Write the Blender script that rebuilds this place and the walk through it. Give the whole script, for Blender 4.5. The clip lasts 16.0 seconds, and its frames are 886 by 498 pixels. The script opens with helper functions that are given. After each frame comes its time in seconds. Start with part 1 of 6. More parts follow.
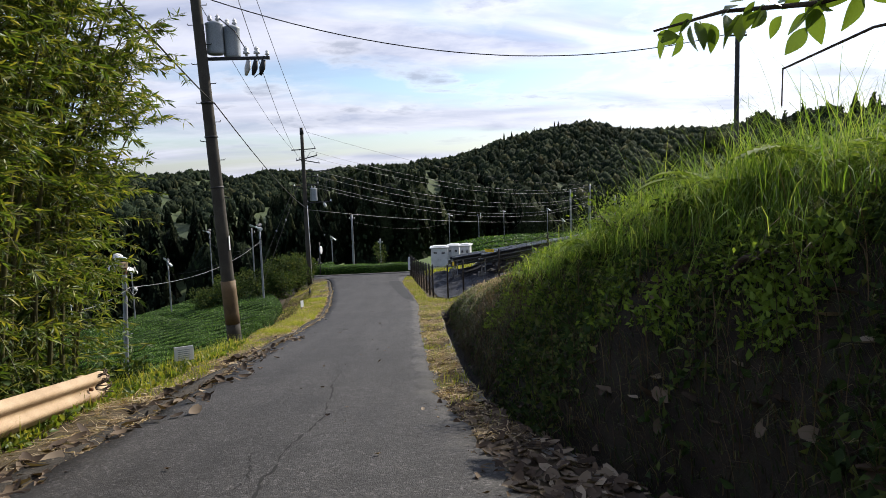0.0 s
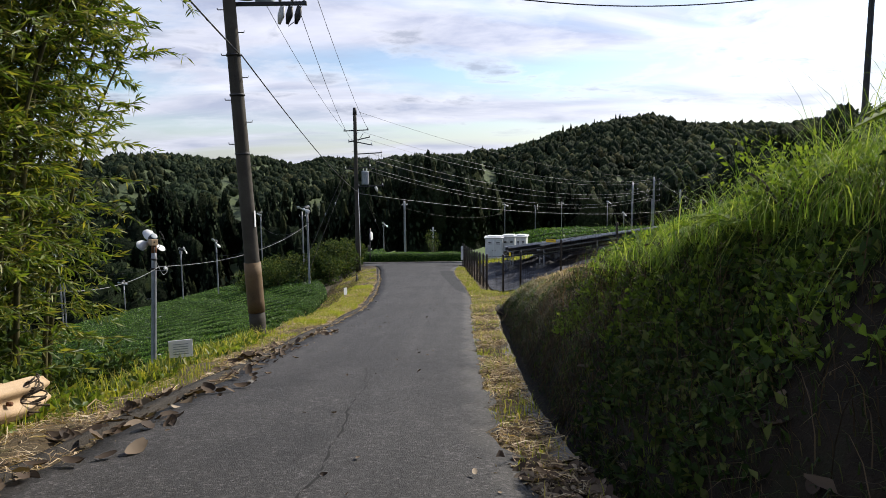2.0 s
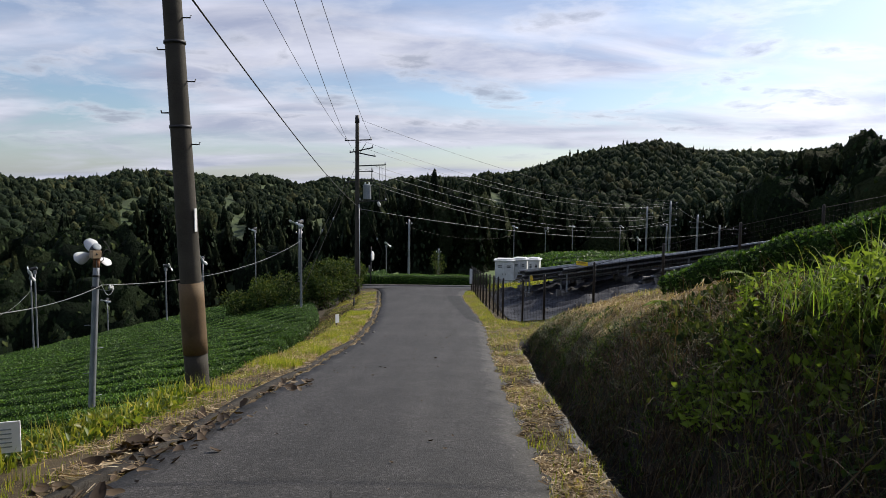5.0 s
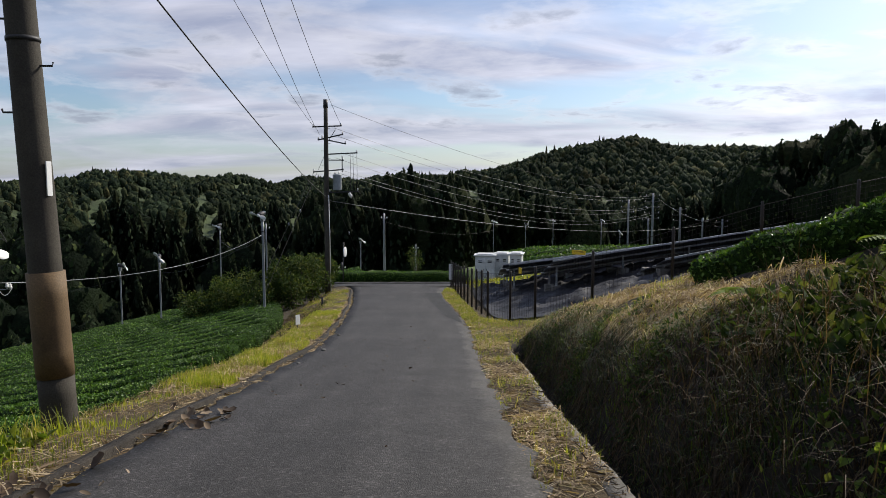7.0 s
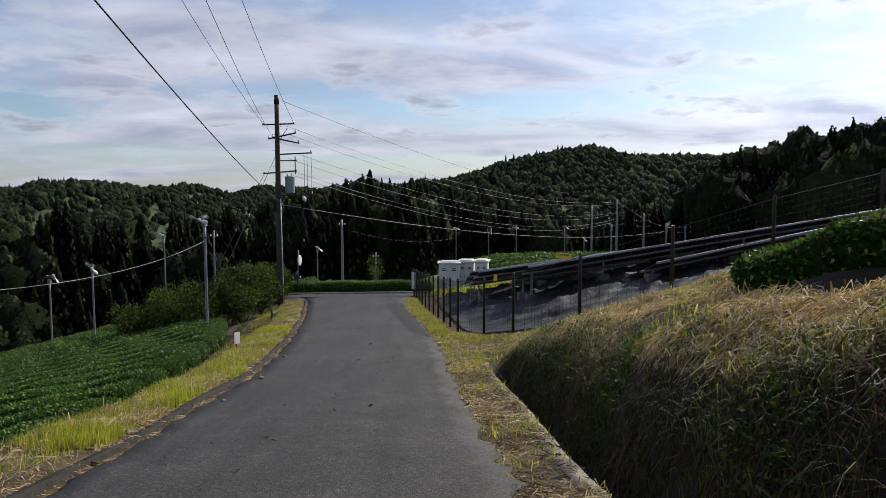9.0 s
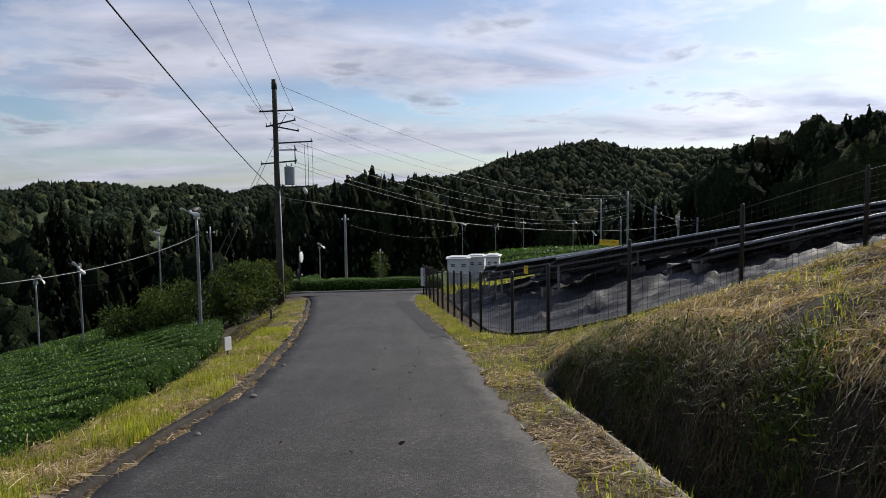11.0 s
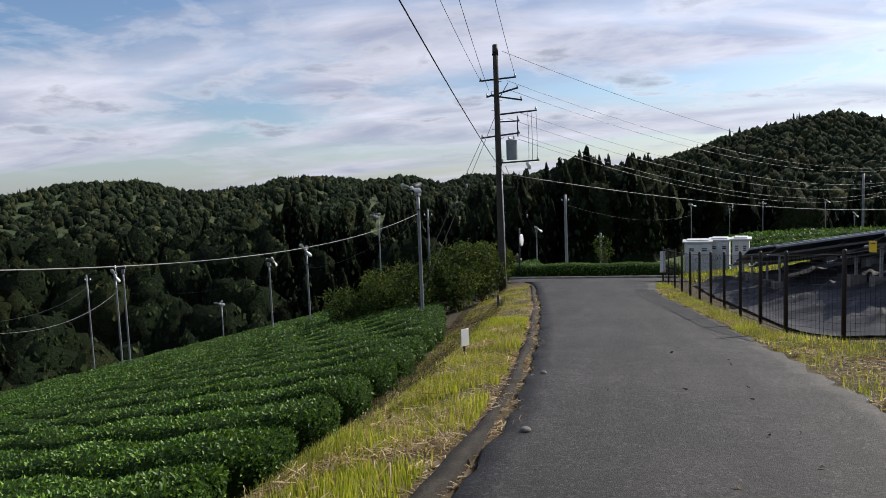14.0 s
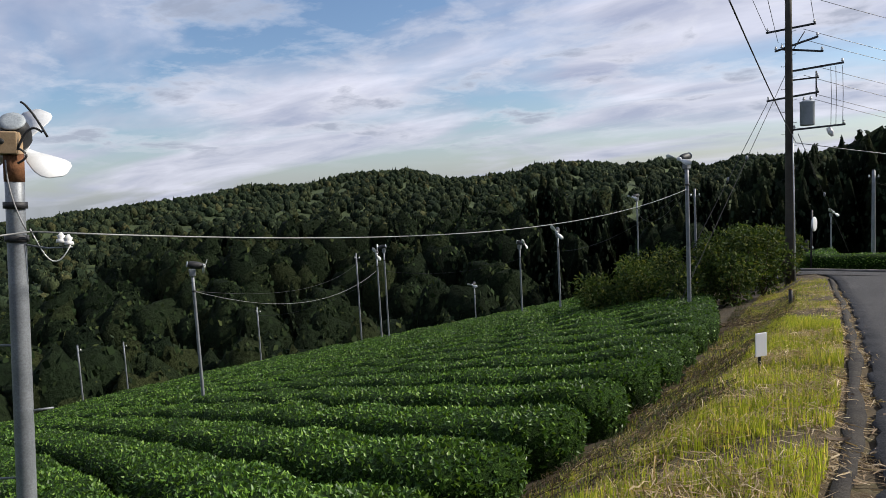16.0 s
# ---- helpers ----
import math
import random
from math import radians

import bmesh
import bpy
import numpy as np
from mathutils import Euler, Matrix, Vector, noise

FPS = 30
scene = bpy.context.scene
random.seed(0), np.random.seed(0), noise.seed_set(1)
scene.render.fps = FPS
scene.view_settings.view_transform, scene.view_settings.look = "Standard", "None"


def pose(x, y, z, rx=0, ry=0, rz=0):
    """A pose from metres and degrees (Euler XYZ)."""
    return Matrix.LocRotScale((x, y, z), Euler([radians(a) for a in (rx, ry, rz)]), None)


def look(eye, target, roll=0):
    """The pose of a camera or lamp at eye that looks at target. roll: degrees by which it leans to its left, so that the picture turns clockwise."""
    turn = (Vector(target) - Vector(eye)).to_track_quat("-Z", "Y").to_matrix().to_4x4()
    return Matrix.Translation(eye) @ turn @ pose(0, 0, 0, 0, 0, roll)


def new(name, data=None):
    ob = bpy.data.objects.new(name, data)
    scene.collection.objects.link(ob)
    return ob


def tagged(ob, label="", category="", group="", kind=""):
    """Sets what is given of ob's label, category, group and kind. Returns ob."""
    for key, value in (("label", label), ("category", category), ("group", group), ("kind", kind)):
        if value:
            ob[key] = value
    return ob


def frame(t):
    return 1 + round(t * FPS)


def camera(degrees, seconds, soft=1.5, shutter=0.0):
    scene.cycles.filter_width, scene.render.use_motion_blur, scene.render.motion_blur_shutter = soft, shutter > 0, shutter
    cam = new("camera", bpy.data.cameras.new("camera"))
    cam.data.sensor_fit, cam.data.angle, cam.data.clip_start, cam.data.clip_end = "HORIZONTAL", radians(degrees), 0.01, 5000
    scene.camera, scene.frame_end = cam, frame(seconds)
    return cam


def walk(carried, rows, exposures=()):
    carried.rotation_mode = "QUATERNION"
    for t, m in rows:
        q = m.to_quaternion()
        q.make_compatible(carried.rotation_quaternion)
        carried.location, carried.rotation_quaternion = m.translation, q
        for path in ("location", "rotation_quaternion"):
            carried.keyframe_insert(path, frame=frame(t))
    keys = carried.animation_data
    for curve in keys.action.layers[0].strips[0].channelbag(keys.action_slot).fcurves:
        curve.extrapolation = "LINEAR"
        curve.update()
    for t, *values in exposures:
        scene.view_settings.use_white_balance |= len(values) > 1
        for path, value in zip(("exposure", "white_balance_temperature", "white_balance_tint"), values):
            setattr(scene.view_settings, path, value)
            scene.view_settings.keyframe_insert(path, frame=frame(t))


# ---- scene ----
cam = camera(66.4, 16.0, soft=0.7)
PATH = [
    (0, (0.235, -0.879, 2.24), (0.352, 1.105, 2.021), -1.9),
    (0.5, (0.23, -0.231, 2.111), (0.337, 1.755, 1.894), -1.0),
    (1, (0.256, 0.304, 2.025), (0.322, 2.295, 1.847), -0.6),
    (1.5, (0.248, 0.957, 1.935), (0.259, 2.949, 1.756), -0.4),
    (2, (0.265, 1.665, 1.813), (0.224, 3.65, 1.571), -0.5),
    (2.5, (0.264, 2.258, 1.746), (0.199, 4.242, 1.499), -1.2),
    (3, (0.14, 2.961, 1.655), (0.063, 4.954, 1.499), -1.3),
    (3.5, (0.045, 3.772, 1.497), (-0.033, 5.766, 1.356), 0.6),
    (4, (-0.068, 4.516, 1.434), (-0.141, 6.508, 1.267), 1.0),
    (6.5, (-0.095, 8.216, 0.794), (-0.106, 10.208, 0.617), -0.1),
    (7, (-0.124, 9.009, 0.669), (-0.11, 11.001, 0.491), 0.1),
    (7.5, (-0.11, 9.688, 0.591), (0.056, 11.678, 0.497), 0.7),
    (8, (-0.126, 10.398, 0.482), (0.017, 12.391, 0.41), 0.5),
    (8.5, (-0.182, 11.121, 0.381), (-0.047, 13.111, 0.235), 0.2),
    (11, (-0.588, 14.409, -0.151), (-0.461, 16.399, -0.307), -0.8),
    (11.5, (-0.775, 15.061, -0.248), (-0.601, 17.049, -0.391), 0.8),
    (12, (-0.907, 15.567, -0.322), (-0.869, 17.562, -0.459), -0.1),
    (12.5, (-1.206, 16.194, -0.417), (-1.419, 18.178, -0.552), -0.5),
    (13, (-1.454, 16.793, -0.538), (-1.796, 18.757, -0.699), -1.2),
    (13.5, (-1.729, 17.419, -0.65), (-2.148, 19.367, -0.813), -1.4),
    (14, (-1.962, 18.017, -0.736), (-2.433, 19.953, -0.912), -2.3),
    (14.5, (-2.183, 18.636, -0.826), (-2.822, 20.521, -1.02), -3.2),
    (15, (-2.449, 19.189, -0.918), (-3.351, 20.963, -1.111), -4.4),
    (15.5, (-2.628, 19.69, -1.004), (-3.709, 21.363, -1.179), -4.6),
    (16, (-2.789, 20.149, -1.099), (-3.933, 21.779, -1.282), -3.1),
]
walk(cam, [(t, look(e, g, r)) for t, e, g, r in PATH], [(0, 0.55), (1.5, 0.50), (2.5, 0.60), (3.0, 0.45), (3.5, 0.32), (4.5, 0.25), (8.0, 0.14), (12.0, 0.09), (14.0, 0.24), (16, 0.30)])

# ---- world, sun ----
SUN_AZ, SUN_EL = 46.0, 35.0          # degrees to the right of +y, above the horizon
sun_dir = Vector((math.sin(radians(SUN_AZ)) * math.cos(radians(SUN_EL)), math.cos(radians(SUN_AZ)) * math.cos(radians(SUN_EL)), math.sin(radians(SUN_EL))))
SKY_STRENGTH = 0.095
SUN_STRENGTH = 5.0


def node(nt, kind, *links, **values):
    """A node with its inputs set by name and links made as (socket, input)."""
    n = nt.nodes.new(kind)
    for k, v in values.items():
        n.inputs[k].default_value = v
    for src, dst in links:
        nt.links.new(src, n.inputs[dst])
    return n


def ramp(nt, src, stops):
    n = nt.nodes.new("ShaderNodeValToRGB")
    nt.links.new(src, n.inputs[0])
    el = n.color_ramp.elements
    while len(el) < len(stops):
        el.new(0.5)
    for e, (p, c) in zip(el, stops):
        e.position = p
        e.color = (c, c, c, 1) if isinstance(c, (int, float)) else (*c, 1)
    return n.outputs[0]


def math_node(nt, op, a, b=None, clamp=False):
    n = nt.nodes.new("ShaderNodeMath")
    n.operation, n.use_clamp = op, clamp
    for i, v in enumerate((a, b)):
        if v is None:
            continue
        if isinstance(v, (int, float)):
            n.inputs[i].default_value = v
        else:
            nt.links.new(v, n.inputs[i])
    return n.outputs[0]


def mix(nt, fac, a, b, blend="MIX"):
    n = nt.nodes.new("ShaderNodeMix")
    n.data_type, n.blend_type = "RGBA", blend
    for sock, v in ((n.inputs[0], fac), (n.inputs[6], a), (n.inputs[7], b)):
        if isinstance(v, (int, float)):
            sock.default_value = v if sock == n.inputs[0] else (v, v, v, 1)
        elif isinstance(v, tuple):
            sock.default_value = (*v, 1)
        else:
            nt.links.new(v, sock)
    return n.outputs[2]


def build_world():
    w = bpy.data.worlds.new("sky")
    scene.world = w
    w.use_nodes = True
    nt = w.node_tree
    nt.nodes.clear()
    out = nt.nodes.new("ShaderNodeOutputWorld")
    bg = nt.nodes.new("ShaderNodeBackground")
    nt.links.new(bg.outputs[0], out.inputs[0])
    sky = nt.nodes.new("ShaderNodeTexSky")
    sky.sky_type = "NISHITA"
    sky.sun_disc = False
    sky.sun_elevation, sky.sun_rotation = radians(SUN_EL), radians(SUN_AZ)
    sky.air_density, sky.dust_density, sky.ozone_density = 1.0, 1.0, 1.5
    # clouds on a flat layer above: the view's direction divided by its height
    tc = nt.nodes.new("ShaderNodeTexCoord").outputs["Generated"]
    sep = node(nt, "ShaderNodeSeparateXYZ", (tc, 0))
    h = math_node(nt, "ADD", math_node(nt, "MAXIMUM", sep.outputs[2], 0.0), 0.15)
    px, py = math_node(nt, "DIVIDE", sep.outputs[0], h), math_node(nt, "DIVIDE", sep.outputs[1], h)
    comb = node(nt, "ShaderNodeCombineXYZ", (px, 0), (py, 1))
    turn = node(nt, "ShaderNodeMapping", (comb.outputs[0], 0))
    turn.inputs["Rotation"].default_value = (0, 0, radians(-58))
    turn.inputs["Scale"].default_value = (0.50, 1.0, 1.0)
    # a high veil with blue gaps, brushed in broad bands
    streak = node(nt, "ShaderNodeTexNoise", (turn.outputs[0], 0), Scale=0.95, Detail=7.0, Roughness=0.5, Distortion=0.5)
    veil = ramp(nt, streak.outputs[0], [(0.40, 0.0), (0.57, 1.0)])
    tone = node(nt, "ShaderNodeTexNoise", (turn.outputs[0], 0), Scale=2.1, Detail=6.0, Roughness=0.55, Distortion=0.5)
    # small flat grey puffs with bright rims, low down
    puff = node(nt, "ShaderNodeTexNoise", (comb.outputs[0], 0), Scale=2.3, Detail=8.0, Roughness=0.58, Distortion=0.25)
    low = ramp(nt, sep.outputs[2], [(0.03, 0.0), (0.08, 1.0), (0.24, 0.9), (0.42, 0.0)])
    rim = math_node(nt, "MULTIPLY", ramp(nt, puff.outputs[0], [(0.49, 0.0), (0.60, 1.0)]), low)
    dark = math_node(nt, "MULTIPLY", ramp(nt, puff.outputs[0], [(0.57, 0.0), (0.67, 1.0)]), low)
    haze = ramp(nt, sep.outputs[2], [(0.0, 1.0), (0.13, 0.0)])
    # brighter towards the sun
    dot = nt.nodes.new("ShaderNodeVectorMath")
    dot.operation = "DOT_PRODUCT"
    nt.links.new(tc, dot.inputs[0])
    dot.inputs[1].default_value = sun_dir
    glow = math_node(nt, "POWER", math_node(nt, "MAXIMUM", dot.outputs["Value"], 0.0), 8.0)
    lum = math_node(nt, "ADD", math_node(nt, "MULTIPLY", glow, CLOUD_GLOW), CLOUD_BASE)
    cloud = mix(nt, 1.0, (0.94, 0.96, 1.15), lum, "MULTIPLY")
    cloud = mix(nt, 1.0, cloud, ramp(nt, tone.outputs[0], [(0.34, (0.66, 0.70, 0.79)), (0.50, (1.0, 1.0, 1.0)), (0.68, (1.36, 1.34, 1.30))]), "MULTIPLY")
    shade = mix(nt, 1.0, (0.44, 0.50, 0.66), lum, "MULTIPLY")
    white = mix(nt, 1.0, (1.22, 1.24, 1.38), lum, "MULTIPLY")
    blue = mix(nt, 1.0, sky.outputs[0], (0.88, 0.97, 1.10), "MULTIPLY")
    c = mix(nt, math_node(nt, "MULTIPLY", veil, 0.9), blue, cloud)
    c = mix(nt, math_node(nt, "MULTIPLY", rim, 0.45), c, white)
    c = mix(nt, math_node(nt, "MULTIPLY", dark, 0.65), c, shade)
    c = mix(nt, math_node(nt, "MULTIPLY", haze, 0.38), c, mix(nt, 1.0, (0.80, 0.86, 1.02), lum, "MULTIPLY"))
    nt.links.new(c, bg.inputs[0])
    bg.inputs[1].default_value = SKY_STRENGTH


CLOUD_BASE, CLOUD_GLOW = 5.7, 9.5
build_world()
sun_lamp = bpy.data.lights.new("sun", "SUN")
sun_lamp.energy, sun_lamp.angle, sun_lamp.color = SUN_STRENGTH, radians(0.6), (1.0, 0.93, 0.82)
sun_ob = new("sun", sun_lamp)
sun_ob.matrix_world = look((0, 0, 60), Vector((0, 0, 60)) - sun_dir)

# ---- materials ----
def surface(name, stops, scale=6.0, rough=0.8, bump=0.3, detail=8.0, metal=0.0, fine=60.0, per=None, vary=0.25, spec=0.3, coords="Object", bump_dist=0.02):
    """A dull surface: colours by noise at two scales, fine relief."""
    m = bpy.data.materials.new(name)
    m.use_nodes = True
    nt = m.node_tree
    b = nt.nodes["Principled BSDF"]
    tc = nt.nodes.new("ShaderNodeTexCoord").outputs[coords]
    n1 = node(nt, "ShaderNodeTexNoise", (tc, 0), Scale=scale, Detail=detail, Roughness=0.6)
    n2 = node(nt, "ShaderNodeTexNoise", (tc, 0), Scale=fine, Detail=4.0, Roughness=0.65)
    c = ramp(nt, n1.outputs[0], stops)
    g = ramp(nt, n2.outputs[0], [(0.3, 1 - vary), (0.7, 1 + vary)])
    c = mix(nt, 1.0, c, g, "MULTIPLY")
    if per == "island":
        r = nt.nodes.new("ShaderNodeNewGeometry").outputs["Random Per Island"]
        c = mix(nt, 1.0, c, ramp(nt, r, [(0.0, 0.6), (1.0, 1.35)]), "MULTIPLY")
    elif per == "object":
        r = nt.nodes.new("ShaderNodeObjectInfo").outputs["Random"]
        c = mix(nt, 1.0, c, ramp(nt, r, [(0.0, 0.75), (1.0, 1.2)]), "MULTIPLY")
    nt.links.new(c, b.inputs["Base Color"])
    b.inputs["Roughness"].default_value = rough
    b.inputs["Metallic"].default_value = metal
    b.inputs["Specular IOR Level"].default_value = spec
    if bump:
        bp = node(nt, "ShaderNodeBump", (n2.outputs[0], "Height"), Strength=bump, Distance=bump_dist)
        nt.links.new(bp.outputs[0], b.inputs["Normal"])
    return m


def leafy(name, stops, rough=0.5, through_light=0.45, spec=0.4, large=0.25):
    """Leaves and blades: a colour for each by chance, patches at a larger scale, light shining through."""
    m = bpy.data.materials.new(name)
    m.use_nodes = True
    nt = m.node_tree
    b = nt.nodes["Principled BSDF"]
    out = nt.nodes["Material Output"]
    r = nt.nodes.new("ShaderNodeNewGeometry").outputs["Random Per Island"]
    c = ramp(nt, r, stops)
    tc = nt.nodes.new("ShaderNodeTexCoord").outputs["Object"]
    n1 = node(nt, "ShaderNodeTexNoise", (tc, 0), Scale=large, Detail=3.0)
    c = mix(nt, 1.0, c, ramp(nt, n1.outputs[0], [(0.3, 0.7), (0.7, 1.3)]), "MULTIPLY")
    nt.links.new(c, b.inputs["Base Color"])
    b.inputs["Roughness"].default_value = rough
    b.inputs["Specular IOR Level"].default_value = spec
    if through_light:
        tr = nt.nodes.new("ShaderNodeBsdfTranslucent")
        nt.links.new(mix(nt, 1.0, c, (1.25, 1.2, 0.55), "MULTIPLY"), tr.inputs[0])
        mx = nt.nodes.new("ShaderNodeMixShader")
        mx.inputs[0].default_value = through_light
        nt.links.new(b.outputs[0], mx.inputs[1])
        nt.links.new(tr.outputs[0], mx.inputs[2])
        nt.links.new(mx.outputs[0], out.inputs[0])
    return m


def canopy(name, stops, scale=0.75):
    """Tree crowns: a colour for each by chance, mottled and rough by the leaf clumps."""
    m = bpy.data.materials.new(name)
    m.use_nodes = True
    nt = m.node_tree
    b = nt.nodes["Principled BSDF"]
    r = nt.nodes.new("ShaderNodeNewGeometry").outputs["Random Per Island"]
    c = ramp(nt, r, stops)
    tc = nt.nodes.new("ShaderNodeTexCoord").outputs["Object"]
    n1 = node(nt, "ShaderNodeTexNoise", (tc, 0), Scale=scale, Detail=6.0, Roughness=0.72)
    c = mix(nt, 1.0, c, ramp(nt, n1.outputs[0], [(0.36, 0.55), (0.5, 0.9), (0.64, 1.3)]), "MULTIPLY")
    n2 = node(nt, "ShaderNodeTexNoise", (tc, 0), Scale=0.012, Detail=2.0)
    c = mix(nt, 1.0, c, ramp(nt, n2.outputs[0], [(0.35, 0.7), (0.65, 1.3)]), "MULTIPLY")
    nt.links.new(c, b.inputs["Base Color"])
    b.inputs["Roughness"].default_value = 0.95
    b.inputs["Specular IOR Level"].default_value = 0.05
    bp = node(nt, "ShaderNodeBump", (n1.outputs[0], "Height"), Strength=1.0, Distance=1.0)
    nt.links.new(bp.outputs[0], b.inputs["Normal"])
    return m


def asphalt():
    m = bpy.data.materials.new("worn_asphalt")
    m.use_nodes = True
    nt = m.node_tree
    b = nt.nodes["Principled BSDF"]
    tc = nt.nodes.new("ShaderNodeTexCoord").outputs["Object"]
    big = node(nt, "ShaderNodeTexNoise", (tc, 0), Scale=0.5, Detail=5.0, Roughness=0.55)
    mp = node(nt, "ShaderNodeMapping", (tc, 0))
    mp.inputs["Scale"].default_value = (2.2, 0.12, 1)
    lanes = node(nt, "ShaderNodeTexNoise", (mp.outputs[0], 0), Scale=1.0, Detail=3.0)
    grit = node(nt, "ShaderNodeTexVoronoi", (tc, 0), Scale=95.0)
    speck = node(nt, "ShaderNodeTexNoise", (tc, 0), Scale=110.0, Detail=5.0, Roughness=0.85)
    c = ramp(nt, big.outputs[0], [(0.3, (0.029, 0.0272, 0.0267)), (0.7, (0.046, 0.043, 0.0416))])
    c = mix(nt, 1.0, c, ramp(nt, lanes.outputs[0], [(0.3, 0.8), (0.7, 1.25)]), "MULTIPLY")
    c = mix(nt, 1.0, c, ramp(nt, speck.outputs[0], [(0.28, 0.35), (0.52, 0.95), (0.66, 1.7), (0.78, 3.6)]), "MULTIPLY")
    chips = node(nt, "ShaderNodeTexVoronoi", (tc, 0), Scale=55.0)
    c = mix(nt, 1.0, c, ramp(nt, node(nt, "ShaderNodeSeparateColor", (chips.outputs["Color"], 0)).outputs[0], [(0.0, 0.5), (0.6, 0.88), (0.88, 1.25), (1.0, 2.3)]), "MULTIPLY")
    stain = node(nt, "ShaderNodeTexNoise", (tc, 0), Scale=2.6, Detail=6.0, Roughness=0.7)
    c = mix(nt, 1.0, c, ramp(nt, stain.outputs[0], [(0.3, 0.72), (0.6, 1.1)]), "MULTIPLY")
    nt.links.new(c, b.inputs["Base Color"])
    b.inputs["Roughness"].default_value = 0.72
    b.inputs["Specular IOR Level"].default_value = 0.25
    add = math_node(nt, "ADD", grit.outputs["Distance"], speck.outputs[0])
    bp = node(nt, "ShaderNodeBump", (add, "Height"), Strength=0.55, Distance=0.008)
    nt.links.new(bp.outputs[0], b.inputs["Normal"])
    return m


M = {}
M["asphalt"] = asphalt()
M["soil"] = surface("verge_soil", [(0.3, (0.040, 0.028, 0.016)), (0.55, (0.075, 0.055, 0.028)), (0.75, (0.085, 0.080, 0.030))], 3.0, 0.95, 0.8)
# Verge soil made near-black: the bank's shade is put into this colour.
M["shaded_bank_soil"] = surface("shaded_bank_soil", [(0.3, (0.012, 0.009, 0.006)), (0.55, (0.026, 0.019, 0.011)), (0.75, (0.020, 0.025, 0.009))], 4.0, 0.95, 1.0)
M["field_soil"] = surface("field_soil", [(0.3, (0.035, 0.026, 0.016)), (0.7, (0.07, 0.055, 0.03))], 2.0, 0.95, 0.8)
M["forest_floor"] = surface("forest_floor", [(0.3, (0.021, 0.033, 0.0135)), (0.7, (0.0525, 0.075, 0.024))], 0.05, 0.95, 0.5, fine=0.6, bump_dist=1.0)
M["meadow"] = surface("meadow", [(0.3, (0.05, 0.085, 0.02)), (0.7, (0.10, 0.14, 0.035))], 0.4, 0.95, 0.6, fine=8.0)
M["concrete"] = surface("weathered_concrete", [(0.25, (0.07, 0.066, 0.058)), (0.5, (0.15, 0.14, 0.125)), (0.75, (0.26, 0.25, 0.23))], 2.2, 0.9, 0.4)
M["kerb"] = surface("dirty_kerb", [(0.3, (0.014, 0.012, 0.010)), (0.7, (0.045, 0.038, 0.030))], 4.0, 0.95, 1.0, fine=40)
M["pole"] = surface("dark_stained_pole", [(0.3, (0.030, 0.027, 0.022)), (0.7, (0.075, 0.068, 0.055))], 1.2, 0.85, 0.3, spec=0.2)
M["pole_band"] = surface("brown_pole_wrap", [(0.3, (0.07, 0.045, 0.022)), (0.7, (0.16, 0.105, 0.052))], 1.5, 0.7, 0.2)
M["steel"] = surface("galvanised_steel", [(0.3, (0.13, 0.142, 0.155)), (0.7, (0.23, 0.245, 0.26))], 2.5, 0.5, 0.15, metal=0.3, spec=0.5)
M["dark_steel"] = surface("dark_steel", [(0.3, (0.02, 0.02, 0.021)), (0.7, (0.05, 0.05, 0.052))], 4.0, 0.55, 0.1, metal=0.3)
M["brown_steel"] = surface("brown_fence_paint", [(0.3, (0.014, 0.011, 0.009)), (0.7, (0.030, 0.024, 0.02))], 4.0, 0.5, 0.1)
M["grey_paint"] = surface("grey_tank_paint", [(0.3, (0.22, 0.25, 0.27)), (0.7, (0.34, 0.37, 0.39))], 1.5, 0.5, 0.1)
M["white_paint"] = surface("white_paint", [(0.3, (0.46, 0.47, 0.47)), (0.7, (0.66, 0.67, 0.67))], 1.2, 0.5, 0.08, vary=0.06)
M["cream_rail"] = surface("dirty_cream_rail", [(0.25, (0.117, 0.0702, 0.0351)), (0.45, (0.3276, 0.2262, 0.1287)), (0.7, (0.4212, 0.312, 0.195))], 2.2, 0.6, 0.15, vary=0.15)
M["rust"] = surface("rust", [(0.3, (0.07, 0.03, 0.015)), (0.7, (0.20, 0.09, 0.04))], 9.0, 0.9, 0.5)
M["cable"] = surface("black_cable", [(0.3, (0.015, 0.015, 0.016)), (0.7, (0.03, 0.03, 0.03))], 2.0, 0.6, 0.0)
M["bright_cable"] = surface("bare_wire", [(0.3, (0.16, 0.16, 0.16)), (0.7, (0.28, 0.28, 0.28))], 2.0, 0.55, 0.0, metal=0.3)
M["porcelain"] = surface("porcelain", [(0.3, (0.45, 0.45, 0.44)), (0.7, (0.7, 0.7, 0.68))], 4.0, 0.3, 0.0)
M["sheet"] = surface("black_weed_sheet", [(0.3, (0.01632, 0.01686, 0.02067)), (0.7, (0.03536, 0.03645, 0.04352))], 1.0, 0.65, 0.4, fine=14, spec=0.15)
M["panel"] = surface("solar_panel_back", [(0.3, (0.018, 0.020, 0.026)), (0.7, (0.035, 0.038, 0.048))], 1.0, 0.35, 0.05)
M["aluminium"] = surface("aluminium_frame", [(0.3, (0.32, 0.33, 0.34)), (0.7, (0.5, 0.51, 0.52))], 3.0, 0.4, 0.05, metal=0.7)
M["yellow"] = surface("yellow_sign", [(0.3, (0.62, 0.42, 0.02)), (0.7, (0.75, 0.52, 0.04))], 3.0, 0.5, 0.05)
